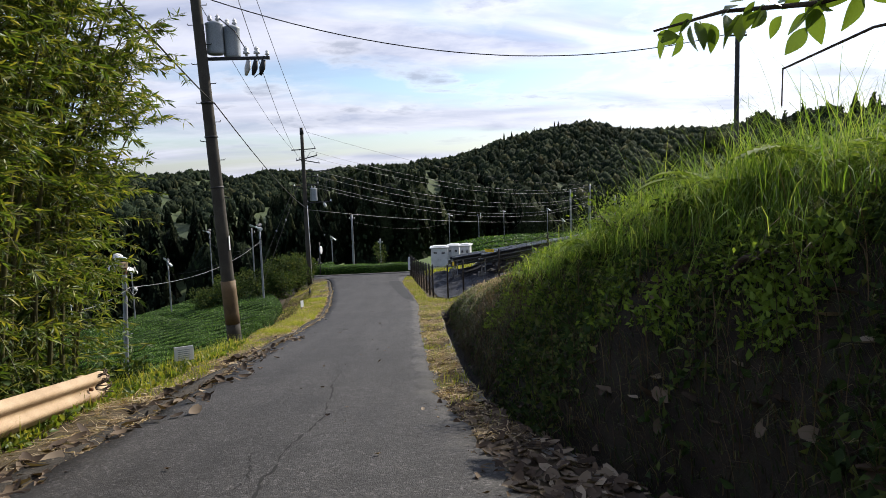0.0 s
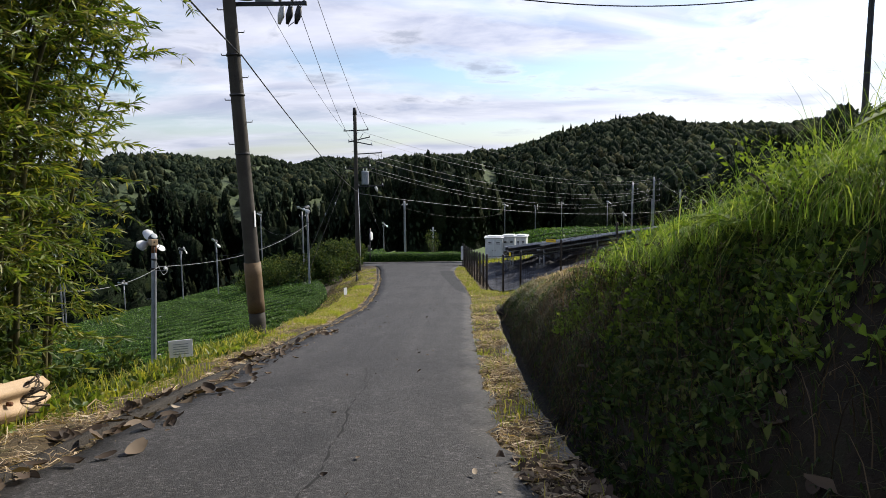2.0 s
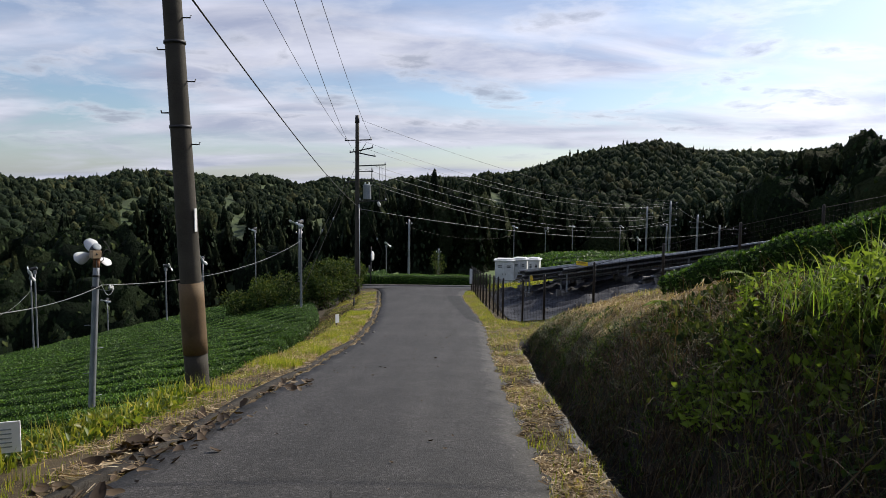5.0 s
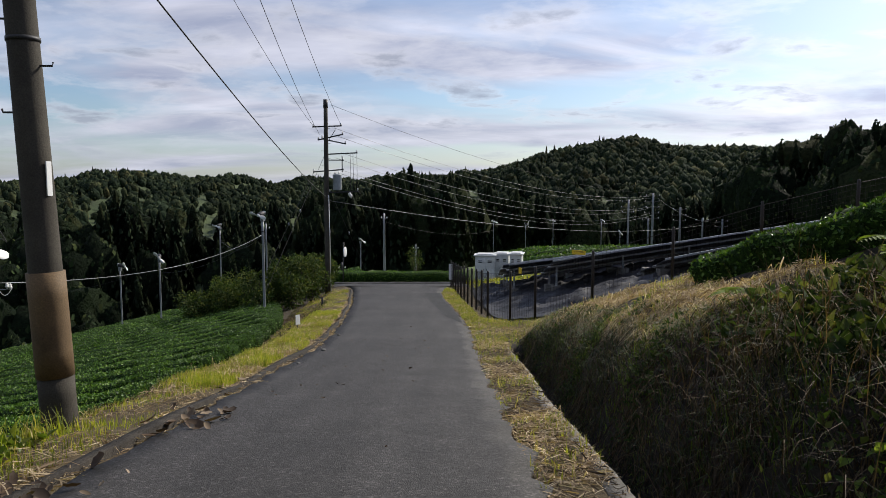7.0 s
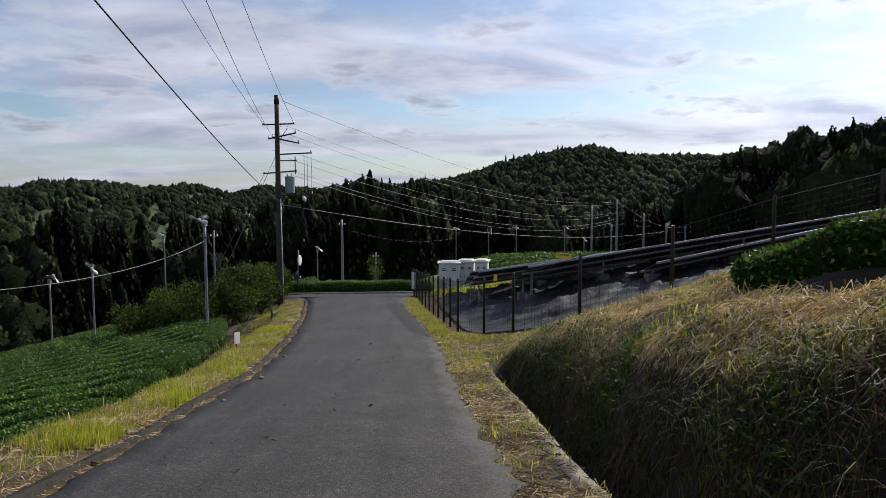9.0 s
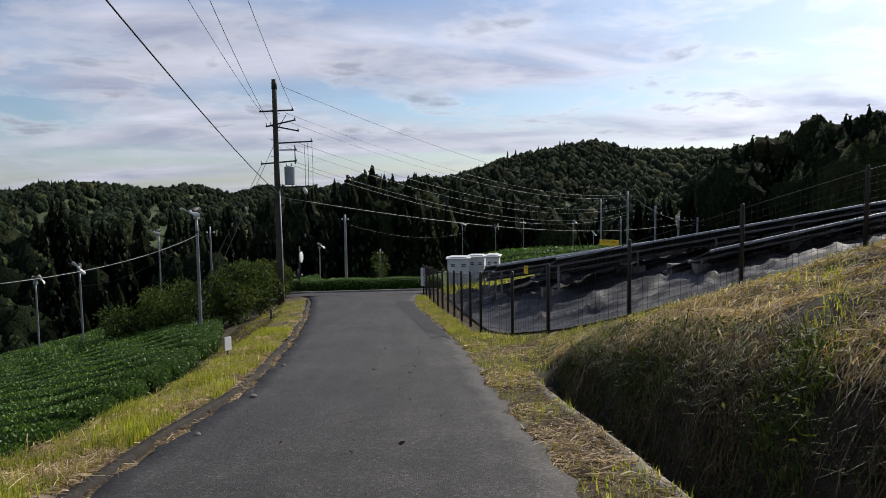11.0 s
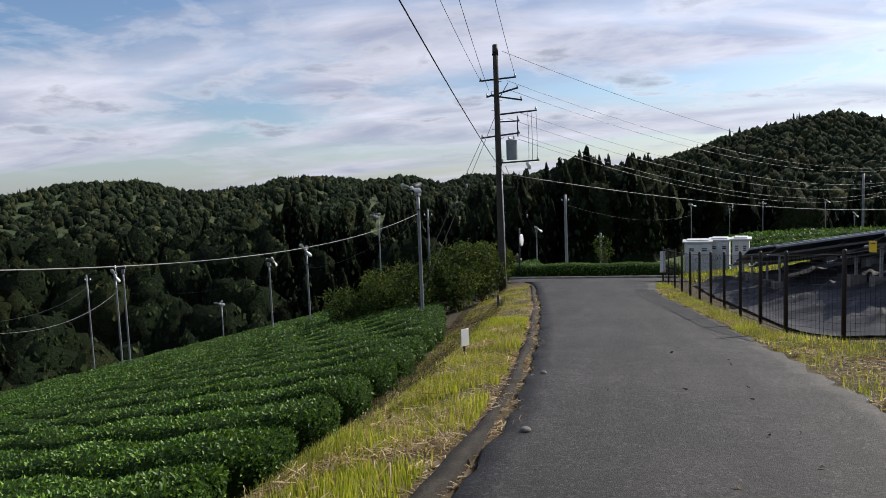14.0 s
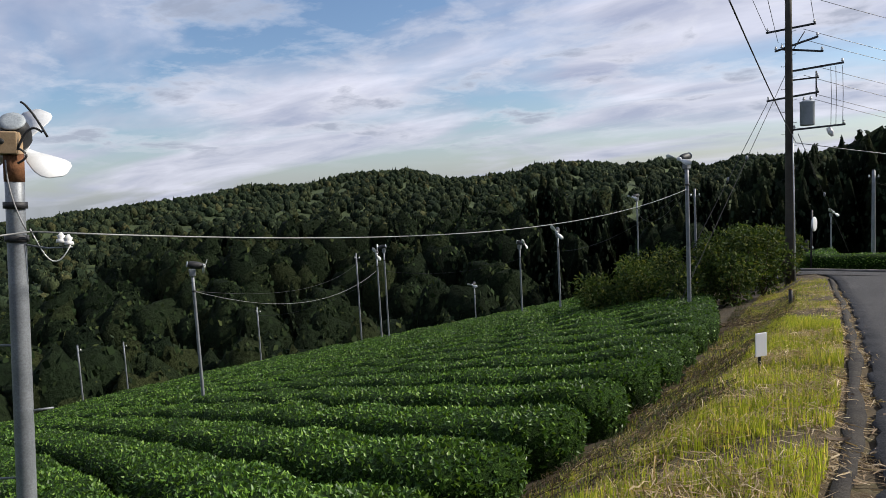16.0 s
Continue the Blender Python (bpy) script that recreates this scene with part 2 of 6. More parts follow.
M["bark"] = surface("bark", [(0.3, (0.035, 0.025, 0.018)), (0.7, (0.09, 0.07, 0.05))], 5.0, 0.95, 0.8)
M["culm"] = surface("bamboo_culm", [(0.3, (0.035, 0.034, 0.014)), (0.7, (0.11, 0.10, 0.035))], 4.0, 0.5, 0.1)
M["dry_leaf"] = leafy("dry_leaf", [(0.0, (0.02652, 0.01591, 0.009724)), (0.55, (0.08398, 0.05481, 0.03359)), (0.9, (0.1768, 0.1326, 0.0884)), (1.0, (0.3182, 0.2564, 0.1856))], 0.8, 0.15)
M["straw"] = leafy("straw", [(0.0, (0.1404, 0.0918, 0.05184)), (0.4, (0.2916, 0.2106, 0.1242)), (0.8, (0.4428, 0.3456, 0.2214)), (1.0, (0.6264, 0.5292, 0.378))], 0.8, 0.3, large=1.2)
M["grass"] = leafy("fresh_grass", [(0.0, (0.0952, 0.1288, 0.01568)), (0.45, (0.2072, 0.252, 0.02912)), (0.8, (0.3248, 0.3472, 0.056)), (1.0, (0.4704, 0.3808, 0.1456))], 0.6, 0.55, large=0.8)
# Dead brown stalks, kept darker than straw for the shade on the bank face.
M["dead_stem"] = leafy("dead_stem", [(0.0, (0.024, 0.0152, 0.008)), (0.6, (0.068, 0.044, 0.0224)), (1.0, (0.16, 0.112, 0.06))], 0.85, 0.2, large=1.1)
# Grass darkened in its base colour to carry the bank's shade.
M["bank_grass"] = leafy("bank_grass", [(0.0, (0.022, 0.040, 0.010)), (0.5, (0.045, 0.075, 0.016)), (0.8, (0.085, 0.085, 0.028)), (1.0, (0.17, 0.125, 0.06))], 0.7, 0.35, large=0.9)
M["pampas"] = leafy("tall_grass", [(0.0, (0.06, 0.12, 0.018)), (0.6, (0.15, 0.25, 0.04)), (1.0, (0.30, 0.37, 0.10))], 0.65, 0.55, spec=0.2, large=0.8)
M["fern"] = leafy("fern_frond", [(0.0, (0.08, 0.13, 0.02)), (1.0, (0.19, 0.27, 0.05))], 0.7, 0.5, spec=0.15)
M["tea"] = leafy("tea_leaf", [(0.0, (0.01955, 0.05083, 0.00782)), (0.5, (0.05865, 0.132, 0.01759)), (0.85, (0.1124, 0.2101, 0.02737)), (1.0, (0.1759, 0.2835, 0.04888))], 0.42, 0.18, spec=0.3, large=0.35)
# Hedge body coloured dark for the shade inside and between the rows.
M["tea_shade_core"] = surface("tea_shade_core", [(0.35, (0.006, 0.015, 0.0025)), (0.52, (0.017, 0.04, 0.0055)), (0.68, (0.0425, 0.0825, 0.012))], 11.0, 0.8, 1.0, fine=30, bump_dist=0.07, vary=0.6, spec=0.06)
M["bamboo_leaf"] = leafy("bamboo_leaf", [(0.0, (0.04, 0.075, 0.012)), (0.6, (0.11, 0.155, 0.024)), (1.0, (0.25, 0.24, 0.05))], 0.45, 0.5, large=0.5)
M["bush_leaf"] = leafy("bush_leaf", [(0.0, (0.02288, 0.0416, 0.01248)), (0.7, (0.052, 0.08528, 0.0208)), (1.0, (0.1456, 0.1612, 0.0468))], 0.75, 0.3, spec=0.15, large=0.6)
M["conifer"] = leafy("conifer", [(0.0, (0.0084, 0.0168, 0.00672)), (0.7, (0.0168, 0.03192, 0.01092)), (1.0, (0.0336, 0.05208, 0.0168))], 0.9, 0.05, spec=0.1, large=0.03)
# Far broadleaf: distance haze put into the base colours, paler and bluer.
M["wood"] = leafy("hazed_broadleaf_wood", [(0.0, (0.01726, 0.02824, 0.01569)), (0.6, (0.03295, 0.04863, 0.02353)), (0.9, (0.05882, 0.07216, 0.03137)), (1.0, (0.102, 0.09803, 0.03921))], 0.9, 0.05, spec=0.1, large=0.02)
# Near woods: greens kept dark to hold the shade of their backlit side.
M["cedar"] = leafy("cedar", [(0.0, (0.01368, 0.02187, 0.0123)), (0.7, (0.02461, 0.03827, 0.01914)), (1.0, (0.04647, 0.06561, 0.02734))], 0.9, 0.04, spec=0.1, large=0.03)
M["backlit_near_wood"] = leafy("backlit_near_wood", [(0.0, (0.00867, 0.01625, 0.006502)), (0.7, (0.01842, 0.03251, 0.01084)), (1.0, (0.04877, 0.06069, 0.01951))], 0.9, 0.03, spec=0.1, large=0.03)
# Far crown bodies share the haze tint; near ones the backlit darkening.
M["hazed_crown_far"] = canopy("hazed_crown_far", [(0.0, (0.01148, 0.01914, 0.01148)), (0.6, (0.02297, 0.03382, 0.01786)), (0.9, (0.03956, 0.04912, 0.02297)), (1.0, (0.0638, 0.06252, 0.0268))])
M["backlit_crown_near"] = canopy("backlit_crown_near", [(0.0, (0.008456, 0.0148, 0.007399)), (0.7, (0.01692, 0.02643, 0.01163)), (1.0, (0.03436, 0.04122, 0.01585))], 2.0)
M["patch"] = surface("darker_patched_asphalt", [(0.3, (0.016, 0.016, 0.017)), (0.7, (0.030, 0.030, 0.031))], 2.0, 0.85, 0.6, fine=70)
M["crack"] = surface("crack", [(0.3, (0.010, 0.010, 0.010)), (0.7, (0.018, 0.018, 0.018))], 9.0, 1.0, 0.0)
M["plate_white"] = surface("plate_white", [(0.3, (0.80, 0.80, 0.79)), (0.7, (0.86, 0.86, 0.85))], 2.0, 0.4, 0.0, vary=0.03)
M["magnolia"] = leafy("large_leaf", [(0.0, (0.05, 0.09, 0.015)), (0.6, (0.09, 0.14, 0.025)), (0.85, (0.16, 0.16, 0.03)), (1.0, (0.20, 0.06, 0.03))], 0.4, 0.5)

# ---- mesh helpers ----
rng = np.random.default_rng(7)


def mesh_from(name, v, f, mats, slots=None, smooth=True):
    """A mesh from arrays: v (n,3); f (m,3) or (m,4), or a list of such arrays."""
    groups = f if isinstance(f, list) else [f]
    groups = [np.asarray(g, np.int32) for g in groups if len(g)]
    me = bpy.data.meshes.new(name)
    loops = np.concatenate([g.ravel() for g in groups])
    sizes = np.concatenate([np.full(len(g), g.shape[1], np.int32) for g in groups])
    starts = np.r_[0, np.cumsum(sizes)[:-1]].astype(np.int32)
    me.vertices.add(len(v))
    me.vertices.foreach_set("co", np.asarray(v, np.float32).ravel())
    me.loops.add(len(loops))
    me.loops.foreach_set("vertex_index", loops.astype(np.int32))
    me.polygons.add(len(sizes))
    me.polygons.foreach_set("loop_start", starts)
    if slots is not None:
        me.polygons.foreach_set("material_index", np.asarray(slots, np.int32))
    if smooth:
        me.polygons.foreach_set("use_smooth", np.ones(len(sizes), bool))
    for m in mats if isinstance(mats, (list, tuple)) else [mats]:
        me.materials.append(m)
    me.update(calc_edges=True)
    return me


def part(name, bm, material, parent=None, label="", smooth=False):
    """Links a bmesh, or a (v, f) pair, as one mesh object under a thing or part."""
    if isinstance(bm, tuple):
        me = mesh_from(name, bm[0], bm[1], material, smooth=smooth)
    else:
        me = bpy.data.meshes.new(name)
        bm.to_mesh(me)
        bm.free()
        me.materials.append(material)
        for p in me.polygons:
            p.use_smooth = smooth
    ob = new(name, me)
    if parent is not None:
        ob.parent = parent
    if label:
        tagged(ob, label)
    return ob


def thing(name, label, category, group="", m=None):
    ob = new(name)
    ob.empty_display_size = 0.2
    if m is not None:
        ob.matrix_world = m
    return tagged(ob, label, category, group)


def box(sx, sy, sz, at=(0, 0, 0), bevel=0.0, rot=None, bm=None):
    """A bevelled block centred at a place, added to bm."""
    made = bmesh.new()
    bmesh.ops.create_cube(made, size=1.0)
    for v in made.verts:
        v.co = Vector((v.co.x * sx, v.co.y * sy, v.co.z * sz))
    if bevel:
        bmesh.ops.bevel(made, geom=list(made.edges), offset=bevel, segments=2, affect="EDGES", profile=0.5)
    mt = Matrix.Translation(at) @ (rot if rot is not None else Matrix.Identity(4))
    made.transform(mt)
    if bm is None:
        return made
    tmp = bpy.data.meshes.new("tmp")
    made.to_mesh(tmp)
    made.free()
    bm.from_mesh(tmp)
    bpy.data.meshes.remove(tmp)
    return bm


def tube(points, radii, sides=8, caps=True):
    """A tapered tube along points: arrays of vertices and faces."""
    p = np.asarray(points, float)
    r = np.broadcast_to(np.asarray(radii, float), (len(p),))
    d = np.gradient(p, axis=0)
    d /= np.linalg.norm(d, axis=1)[:, None] + 1e-9
    ref = np.where(np.abs(d[:, 2:3]) > 0.9, [[1.0, 0, 0]], [[0, 0, 1.0]])
    a = np.cross(d, ref)
    a /= np.linalg.norm(a, axis=1)[:, None]
    b = np.cross(d, a)
    ang = np.linspace(0, 2 * np.pi, sides, endpoint=False)
    v = p[:, None] + r[:, None, None] * (a[:, None] * np.cos(ang)[None, :, None] + b[:, None] * np.sin(ang)[None, :, None])
    v = v.reshape(-1, 3)
    i = np.arange(len(p) - 1)[:, None] * sides
    j = np.arange(sides)[None]
    k = (j + 1) % sides
    f = np.stack([i + j, i + sides + j, i + sides + k, i + k], -1).reshape(-1, 4)
    groups = [f]
    if caps:
        n = len(v)
        v = np.r_[v, p[:1], p[-1:]]
        e = (len(p) - 1) * sides
        jj, kk = np.arange(sides), (np.arange(sides) + 1) % sides
        groups.append(np.r_[np.stack([jj, kk, np.full(sides, n)], -1), np.stack([e + kk, e + jj, np.full(sides, n + 1)], -1)])
    return v, groups


def join(pieces):
    """Joins (v, f) pairs, each f an array or a list of arrays."""
    vs, by, at = [], {}, 0
    for v, f in pieces:
        for g in f if isinstance(f, list) else [f]:
            if len(g):
                by.setdefault(g.shape[1], []).append(np.asarray(g) + at)
        vs.append(v)
        at += len(v)
    return np.concatenate(vs), [np.concatenate(g) for g in by.values()]


def unit(a):
    return a / (np.linalg.norm(a, axis=-1, keepdims=True) + 1e-9)


def blades(base, height, width, lean, bend, segs=3):
    """Tapered, bending blades. base (n,3); height, width, bend (n,); lean: angle about z of the way they bend."""
    n = len(base)
    side = np.stack([-np.sin(lean), np.cos(lean), 0 * lean], -1)
    fwd = np.stack([np.cos(lean), np.sin(lean), 0 * lean], -1)
    rows = []
    for s in range(segs + 1):
        q = s / segs
        ang = bend * q
        c = base + fwd * (height * q * np.sin(ang * 0.7))[:, None] + np.array([0, 0, 1.0]) * (height * q * np.cos(ang))[:, None]
        w = width * (1 - q) ** 0.7 * 0.5
        if s < segs:
            rows += [c - side * w[:, None], c + side * w[:, None]]
        else:
            rows += [c]
    v = np.stack(rows, 1).reshape(-1, 3)
    per = 2 * segs + 1
    o = np.arange(n)[:, None] * per
    quads = np.concatenate([o + np.array([[2 * s, 2 * s + 1, 2 * s + 3, 2 * s + 2]]) for s in range(segs - 1)]) if segs > 1 else np.zeros((0, 4), int)
    tris = o + np.array([[2 * segs - 2, 2 * segs - 1, 2 * segs]])
    return v, [quads, tris] if segs > 1 else [tris]


def leaves(at, along, normal, length, width, fold=0.25):
    """Pointed leaves folded on the midrib, from their stalk end. at, along, normal (n,3); length, width (n,)."""
    along = unit(along)
    side = unit(np.cross(along, normal))
    nrm = np.cross(side, along)
    L, W = np.asarray(length)[:, None], np.asarray(width)[:, None]
    p0, p3 = at, at + along * L - nrm * L * 0.08
    mid = at + along * L * 0.45
    a = mid + side * W * 0.5 + nrm * W * fold
    b = mid - side * W * 0.5 + nrm * W * fold
    v = np.stack([p0, a, p3, b], 1).reshape(-1, 3)
    o = np.arange(len(at))[:, None] * 4
    return v, [np.concatenate([o + [[0, 2, 1]], o + [[0, 3, 2]]])]


def rand_dirs(n, up=0.0):
    d = rng.normal(size=(n, 3))
    d[:, 2] += up
    return unit(d)


# ---- the lie of the land ----
RY = np.array([-40, -0.88, 20.15, 24, 33.5, 45, 55, 70, 95, 140.0])
RZ = np.array([7.0, 0.90, -2.43, -2.98, -4.05, -5.2, -5.9, -7.7, -8.3, -9.0])
LY, LX = np.array([-10, 4.5, 8, 14.5, 21, 25, 28, 31.5, 37, 41, 45, 50, 55.0]), np.array([-2.6, -2.58, -2.6, -2.8, -3.0, -3.0, -3.15, -3.38, -3.88, -4.25, -4.75, -5.3, -6.3])
QY, QX = np.array([-10, 3.4, 7, 11, 16, 22, 28, 32, 35, 39, 45, 48, 51, 55.0]), np.array([1.1, 0.87, 0.55, 0.55, 0.58, 0.66, 0.74, 0.70, 0.62, 0.42, 0.1, 0.0, 0.15, 0.6])
KY, KX = np.array([-10, 2.9, 5.3, 8.5, 15, 17.5, 20.5, 24.5, 30.0]), np.array([2.2, 1.6, 1.05, 0.95, 1.15, 1.2, 1.38, 1.46, 1.9])
HY, HH = np.array([-10, 5, 9, 13, 18, 22, 24, 25.5, 27, 30.0]), np.array([1.9, 1.72, 1.50, 1.26, 1.06, 0.95, 0.85, 0.58, 0.2, 0.0])
road_z = lambda y: np.interp(y, RY, RZ)
left_x = lambda y: np.interp(y, LY, LX)
right_x = lambda y: np.interp(y, QY, QX)
kerb_x = lambda y: np.interp(y, KY, KX)
bank_h = lambda y: np.interp(y, HY, HH)
# the hills, by the angle to the left of +y: elevation of the far skyline, its distance; the same for the near woods
FAR_PHI = np.array([-180, -60, -40, -32, -26, -21.7, -19, -16.2, -11.9, -9.1, -6.8, -5, -3.3, 0, 6, 9.5, 11.3, 13.5, 16.5, 20.3, 23, 26.8, 28.7, 32, 34.7, 37.2, 40.3, 43, 45.3, 49.7, 53.9, 58, 62, 65, 90, 180.0])
FAR_EL = np.array([3, 4, 4, 3.5, 3.35, 3.3, 3.5, 4.2, 3.68, 3.05, 2.3, 1.85, 1.45, 1.2, 0.9, 0.8, 1.0, 0.5, 1.05, 1.0, 1.25, 1.4, 0.73, 0.55, 0.75, 1.35, 1.55, 1.3, 0.75, 0.85, 0.3, -0.1, -0.3, -0.85, -0.5, 3])
PHI = np.array([-180, -90, -60, -40, -36, -32, -29, -27.6, -26, -23.7, -21, -17, -10, -6, -3, 6, 16, 27, 40, 56, 68, 90, 180.0])
FAR_D = np.array([470, 470, 470, 470, 470, 470, 470, 470, 470, 470, 470, 470, 480, 520, 600, 650, 700, 700, 700, 700, 700, 700, 470.0])
BELT_PHI = np.array([-180, -60, -36, -33.4, -32, -30.6, -29.1, -27.6, -26, -23.7, -21, -17, -13, -6.4, -3.5, -2.2, -0.2, 3, 5.2, 6.2, 8, 10, 13, 16.6, 20, 23.8, 25.4, 27, 28.3, 33, 38, 44, 50, 54, 60, 64, 90, 180.0])
BELT_EL = np.array([7, 7, 5.8, 5.0, 5.3, 5.0, 3.9, 4.2, 3.2, 1.7, -0.5, -1.5, -1.5, 0.2, 0.9, 1.2, 1.7, 1.95, 1.5, 0.9, 0.5, 0.0, -0.8, -1.1, -1.2, -1.0, 0.3, -1.0, -1.8, -2.0, -2.4, -2.4, -2.5, -2.6, -4.8, -6.5, -7, 7])
BELT_D = np.array([100, 100, 100, 110, 116, 122, 126, 128, 128, 127, 124, 121, 116, 112, 108, 110, 130, 135, 140, 135, 140, 140, 100.0])
TREE_H = 12.0


def smooth_step(a, b, x):
    q = np.clip((x - a) / (b - a), 0, 1)
    return q * q * (3 - 2 * q)


def field_z(x, y):
    z = -1.85 + 0.2123 * x - 0.0530 * y
    far = np.clip(-0.6 * x + 0.8 * y - 63, 0, None)
    return z - 0.35 * far - 0.25 * np.clip(-x - 40, 0, None)


def hill_z(r, phi, lumps=True):
    fe, fd = np.interp(phi, FAR_PHI, FAR_EL), np.interp(phi, PHI, FAR_D)
    be, bd = np.interp(phi, BELT_PHI, BELT_EL), np.interp(phi, PHI, BELT_D)
    zb = np.tan(np.radians(be)) * bd - TREE_H + 1.5
    zf = np.tan(np.radians(fe)) * fd - 4.2
    low = np.minimum(zb - 6, -14.0)
    base = np.interp(phi, [-180, -6, 3, 14, 25, 180], [-9, -9, -10, -17, -25, -26])
    z = np.where(r < bd, base + (zb - base) * smooth_step(78, bd, r), 0)
    dip = zb + (low - zb) * smooth_step(bd, bd + 60, r)
    rise = dip + (zf - low) * smooth_step(bd + 60, fd, r)
    z = np.where(r >= bd, rise, z)
    z = np.where(r > fd, zf - 0.12 * (r - fd), z)
    z = np.maximum(z, -60)
    if lumps:
        z = z + 4.0 * np.sin(phi * 0.9 + r * 0.02) * smooth_step(bd + 30, 400, r) * smooth_step(fd + 5, fd - 160, r) - 1.5
    return z


def ground_z(x, y):
    x, y = np.asarray(x, float), np.asarray(y, float)
    s = road_z(y)
    xl, xr, xk, hb = left_x(y), right_x(y), kerb_x(y), bank_h(y)
    u = xl - x
    wob = 0.05 * np.sin(x * 3.1 + y * 1.7) + 0.04 * np.sin(x * 1.3 - y * 2.9)
    verge = s - 0.05 + 0.05 * smooth_step(0.05, 0.3, u) - 0.07 * np.clip(u - 0.3, 0, 1.0) - 0.62 * np.clip(u - 1.25, 0, None)
    f = field_z(x, y)
    zl = np.maximum(verge, f) + np.where(u > 0.3, wob * 0.5, 0)
    # right: shoulder, ditch, bank face, slope above
    d = x - xr
    ditch_on = smooth_step(0.5, 3.0, y) * smooth_step(25.2, 24.4, y)
    v = x - xk
    foot = 0.42
    xc = xk + foot + 0.05 + hb / 1.35
    face = np.clip((v - foot) * 1.35, 0, None)
    top = hb + (0.28 * np.clip(np.minimum(x, 9) - xc, 0, None) + 0.17 * (np.clip(x, 9, 26) - 9)) * np.interp(y, [45, 60], [1, 0.35])
    # the crest is rounded
    k = np.clip(0.45 - np.abs(face - top), 0, None)
    rise = np.where(hb > 0.02, np.minimum(face, top) - k * k / 1.8, top)
    rise = np.maximum(rise, 0)
    zr = s - 0.03 + np.where(v > 0, rise, 0)
    zr = zr - 0.38 * ditch_on * np.where((v > 0.10) & (v < foot + 0.25), 1.0, 0.0) * np.clip((foot + 0.25 - v) / 0.25, 0, 1)
    zr = zr + np.where(v > foot, wob * np.clip(v - foot, 0, 1.5), 0) * smooth_step(27, 22, y)
    zr = zr + 0.11 * np.clip(y - 66, 0, 30) * smooth_step(-2, 12, x)
    z = np.where(x < xl, zl, np.where(x > xr, zr, s - 0.05))
    r = np.hypot(x, y - 12)
    phi = np.degrees(np.arctan2(-x, y - 12))
    k = np.where(phi > 8, smooth_step(52, 76, r - 8 * smooth_step(30, 10, phi)), smooth_step(62, 95, r))
    return z * (1 - k) + hill_z(r, phi) * k


def build_ground():
    xs = np.r_[-np.geomspace(14, 1600, 90)[::-1], np.arange(-13.8, -4.6, 0.3), np.arange(-4.5, 1.2, 0.14), [1.22, 1.29, 1.312], np.arange(1.4, 5.5, 0.13), np.arange(5.6, 16, 0.4), np.geomspace(16.4, 1600, 90)]
    ys = np.r_[-np.geomspace(8, 600, 40)[::-1], np.arange(-7.7, 45, 0.32), np.arange(45.2, 80, 0.7), np.geomspace(80.6, 1800, 100)]
    U, Y = np.meshgrid(xs, ys, indexing="ij")
    # the lines of the sheet follow the lane's edges
    X = U + smooth_step(-0.6, 0.4, U) * smooth_step(5.4, 3.0, U) * (kerb_x(Y) - 1.2) + smooth_step(-0.8, -1.8, U) * smooth_step(-8.0, -5.0, U) * (left_x(Y) + 3.0)
    Z = ground_z(X, Y)
    nx, ny = X.shape
    v = np.stack([X, Y, Z], -1).reshape(-1, 3)
    i, j = np.meshgrid(np.arange(nx - 1), np.arange(ny - 1), indexing="ij")
    a = (i * ny + j).ravel()
    f = np.stack([a, a + ny, a + ny + 1, a + 1], -1)
    cx, cy = v[f, 0].mean(1), v[f, 1].mean(1)
    slot = np.full(len(f), 0)
    r = np.hypot(cx, cy - 12)
    # The bank takes the soil with shade in its colour.
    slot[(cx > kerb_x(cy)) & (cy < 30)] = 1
    slot[(left_x(cy) - cx > 2.6)] = 2
    slot[(cy > 62) & (r < 95)] = 4
    slot[(cx < -12) & (r > 56) & (-0.6 * cx + 0.8 * cy > 62)] = 3
    slot[cx < -44] = 3
    slot[r > 92] = 3
    ob = new("ground", mesh_from("ground", v, f, [M["soil"], M["shaded_bank_soil"], M["field_soil"], M["forest_floor"], M["meadow"]], slot))
    tagged(ob, "sloping hillside ground of soil and grass reaching the wooded hills", "ground", kind="structure")


build_ground()


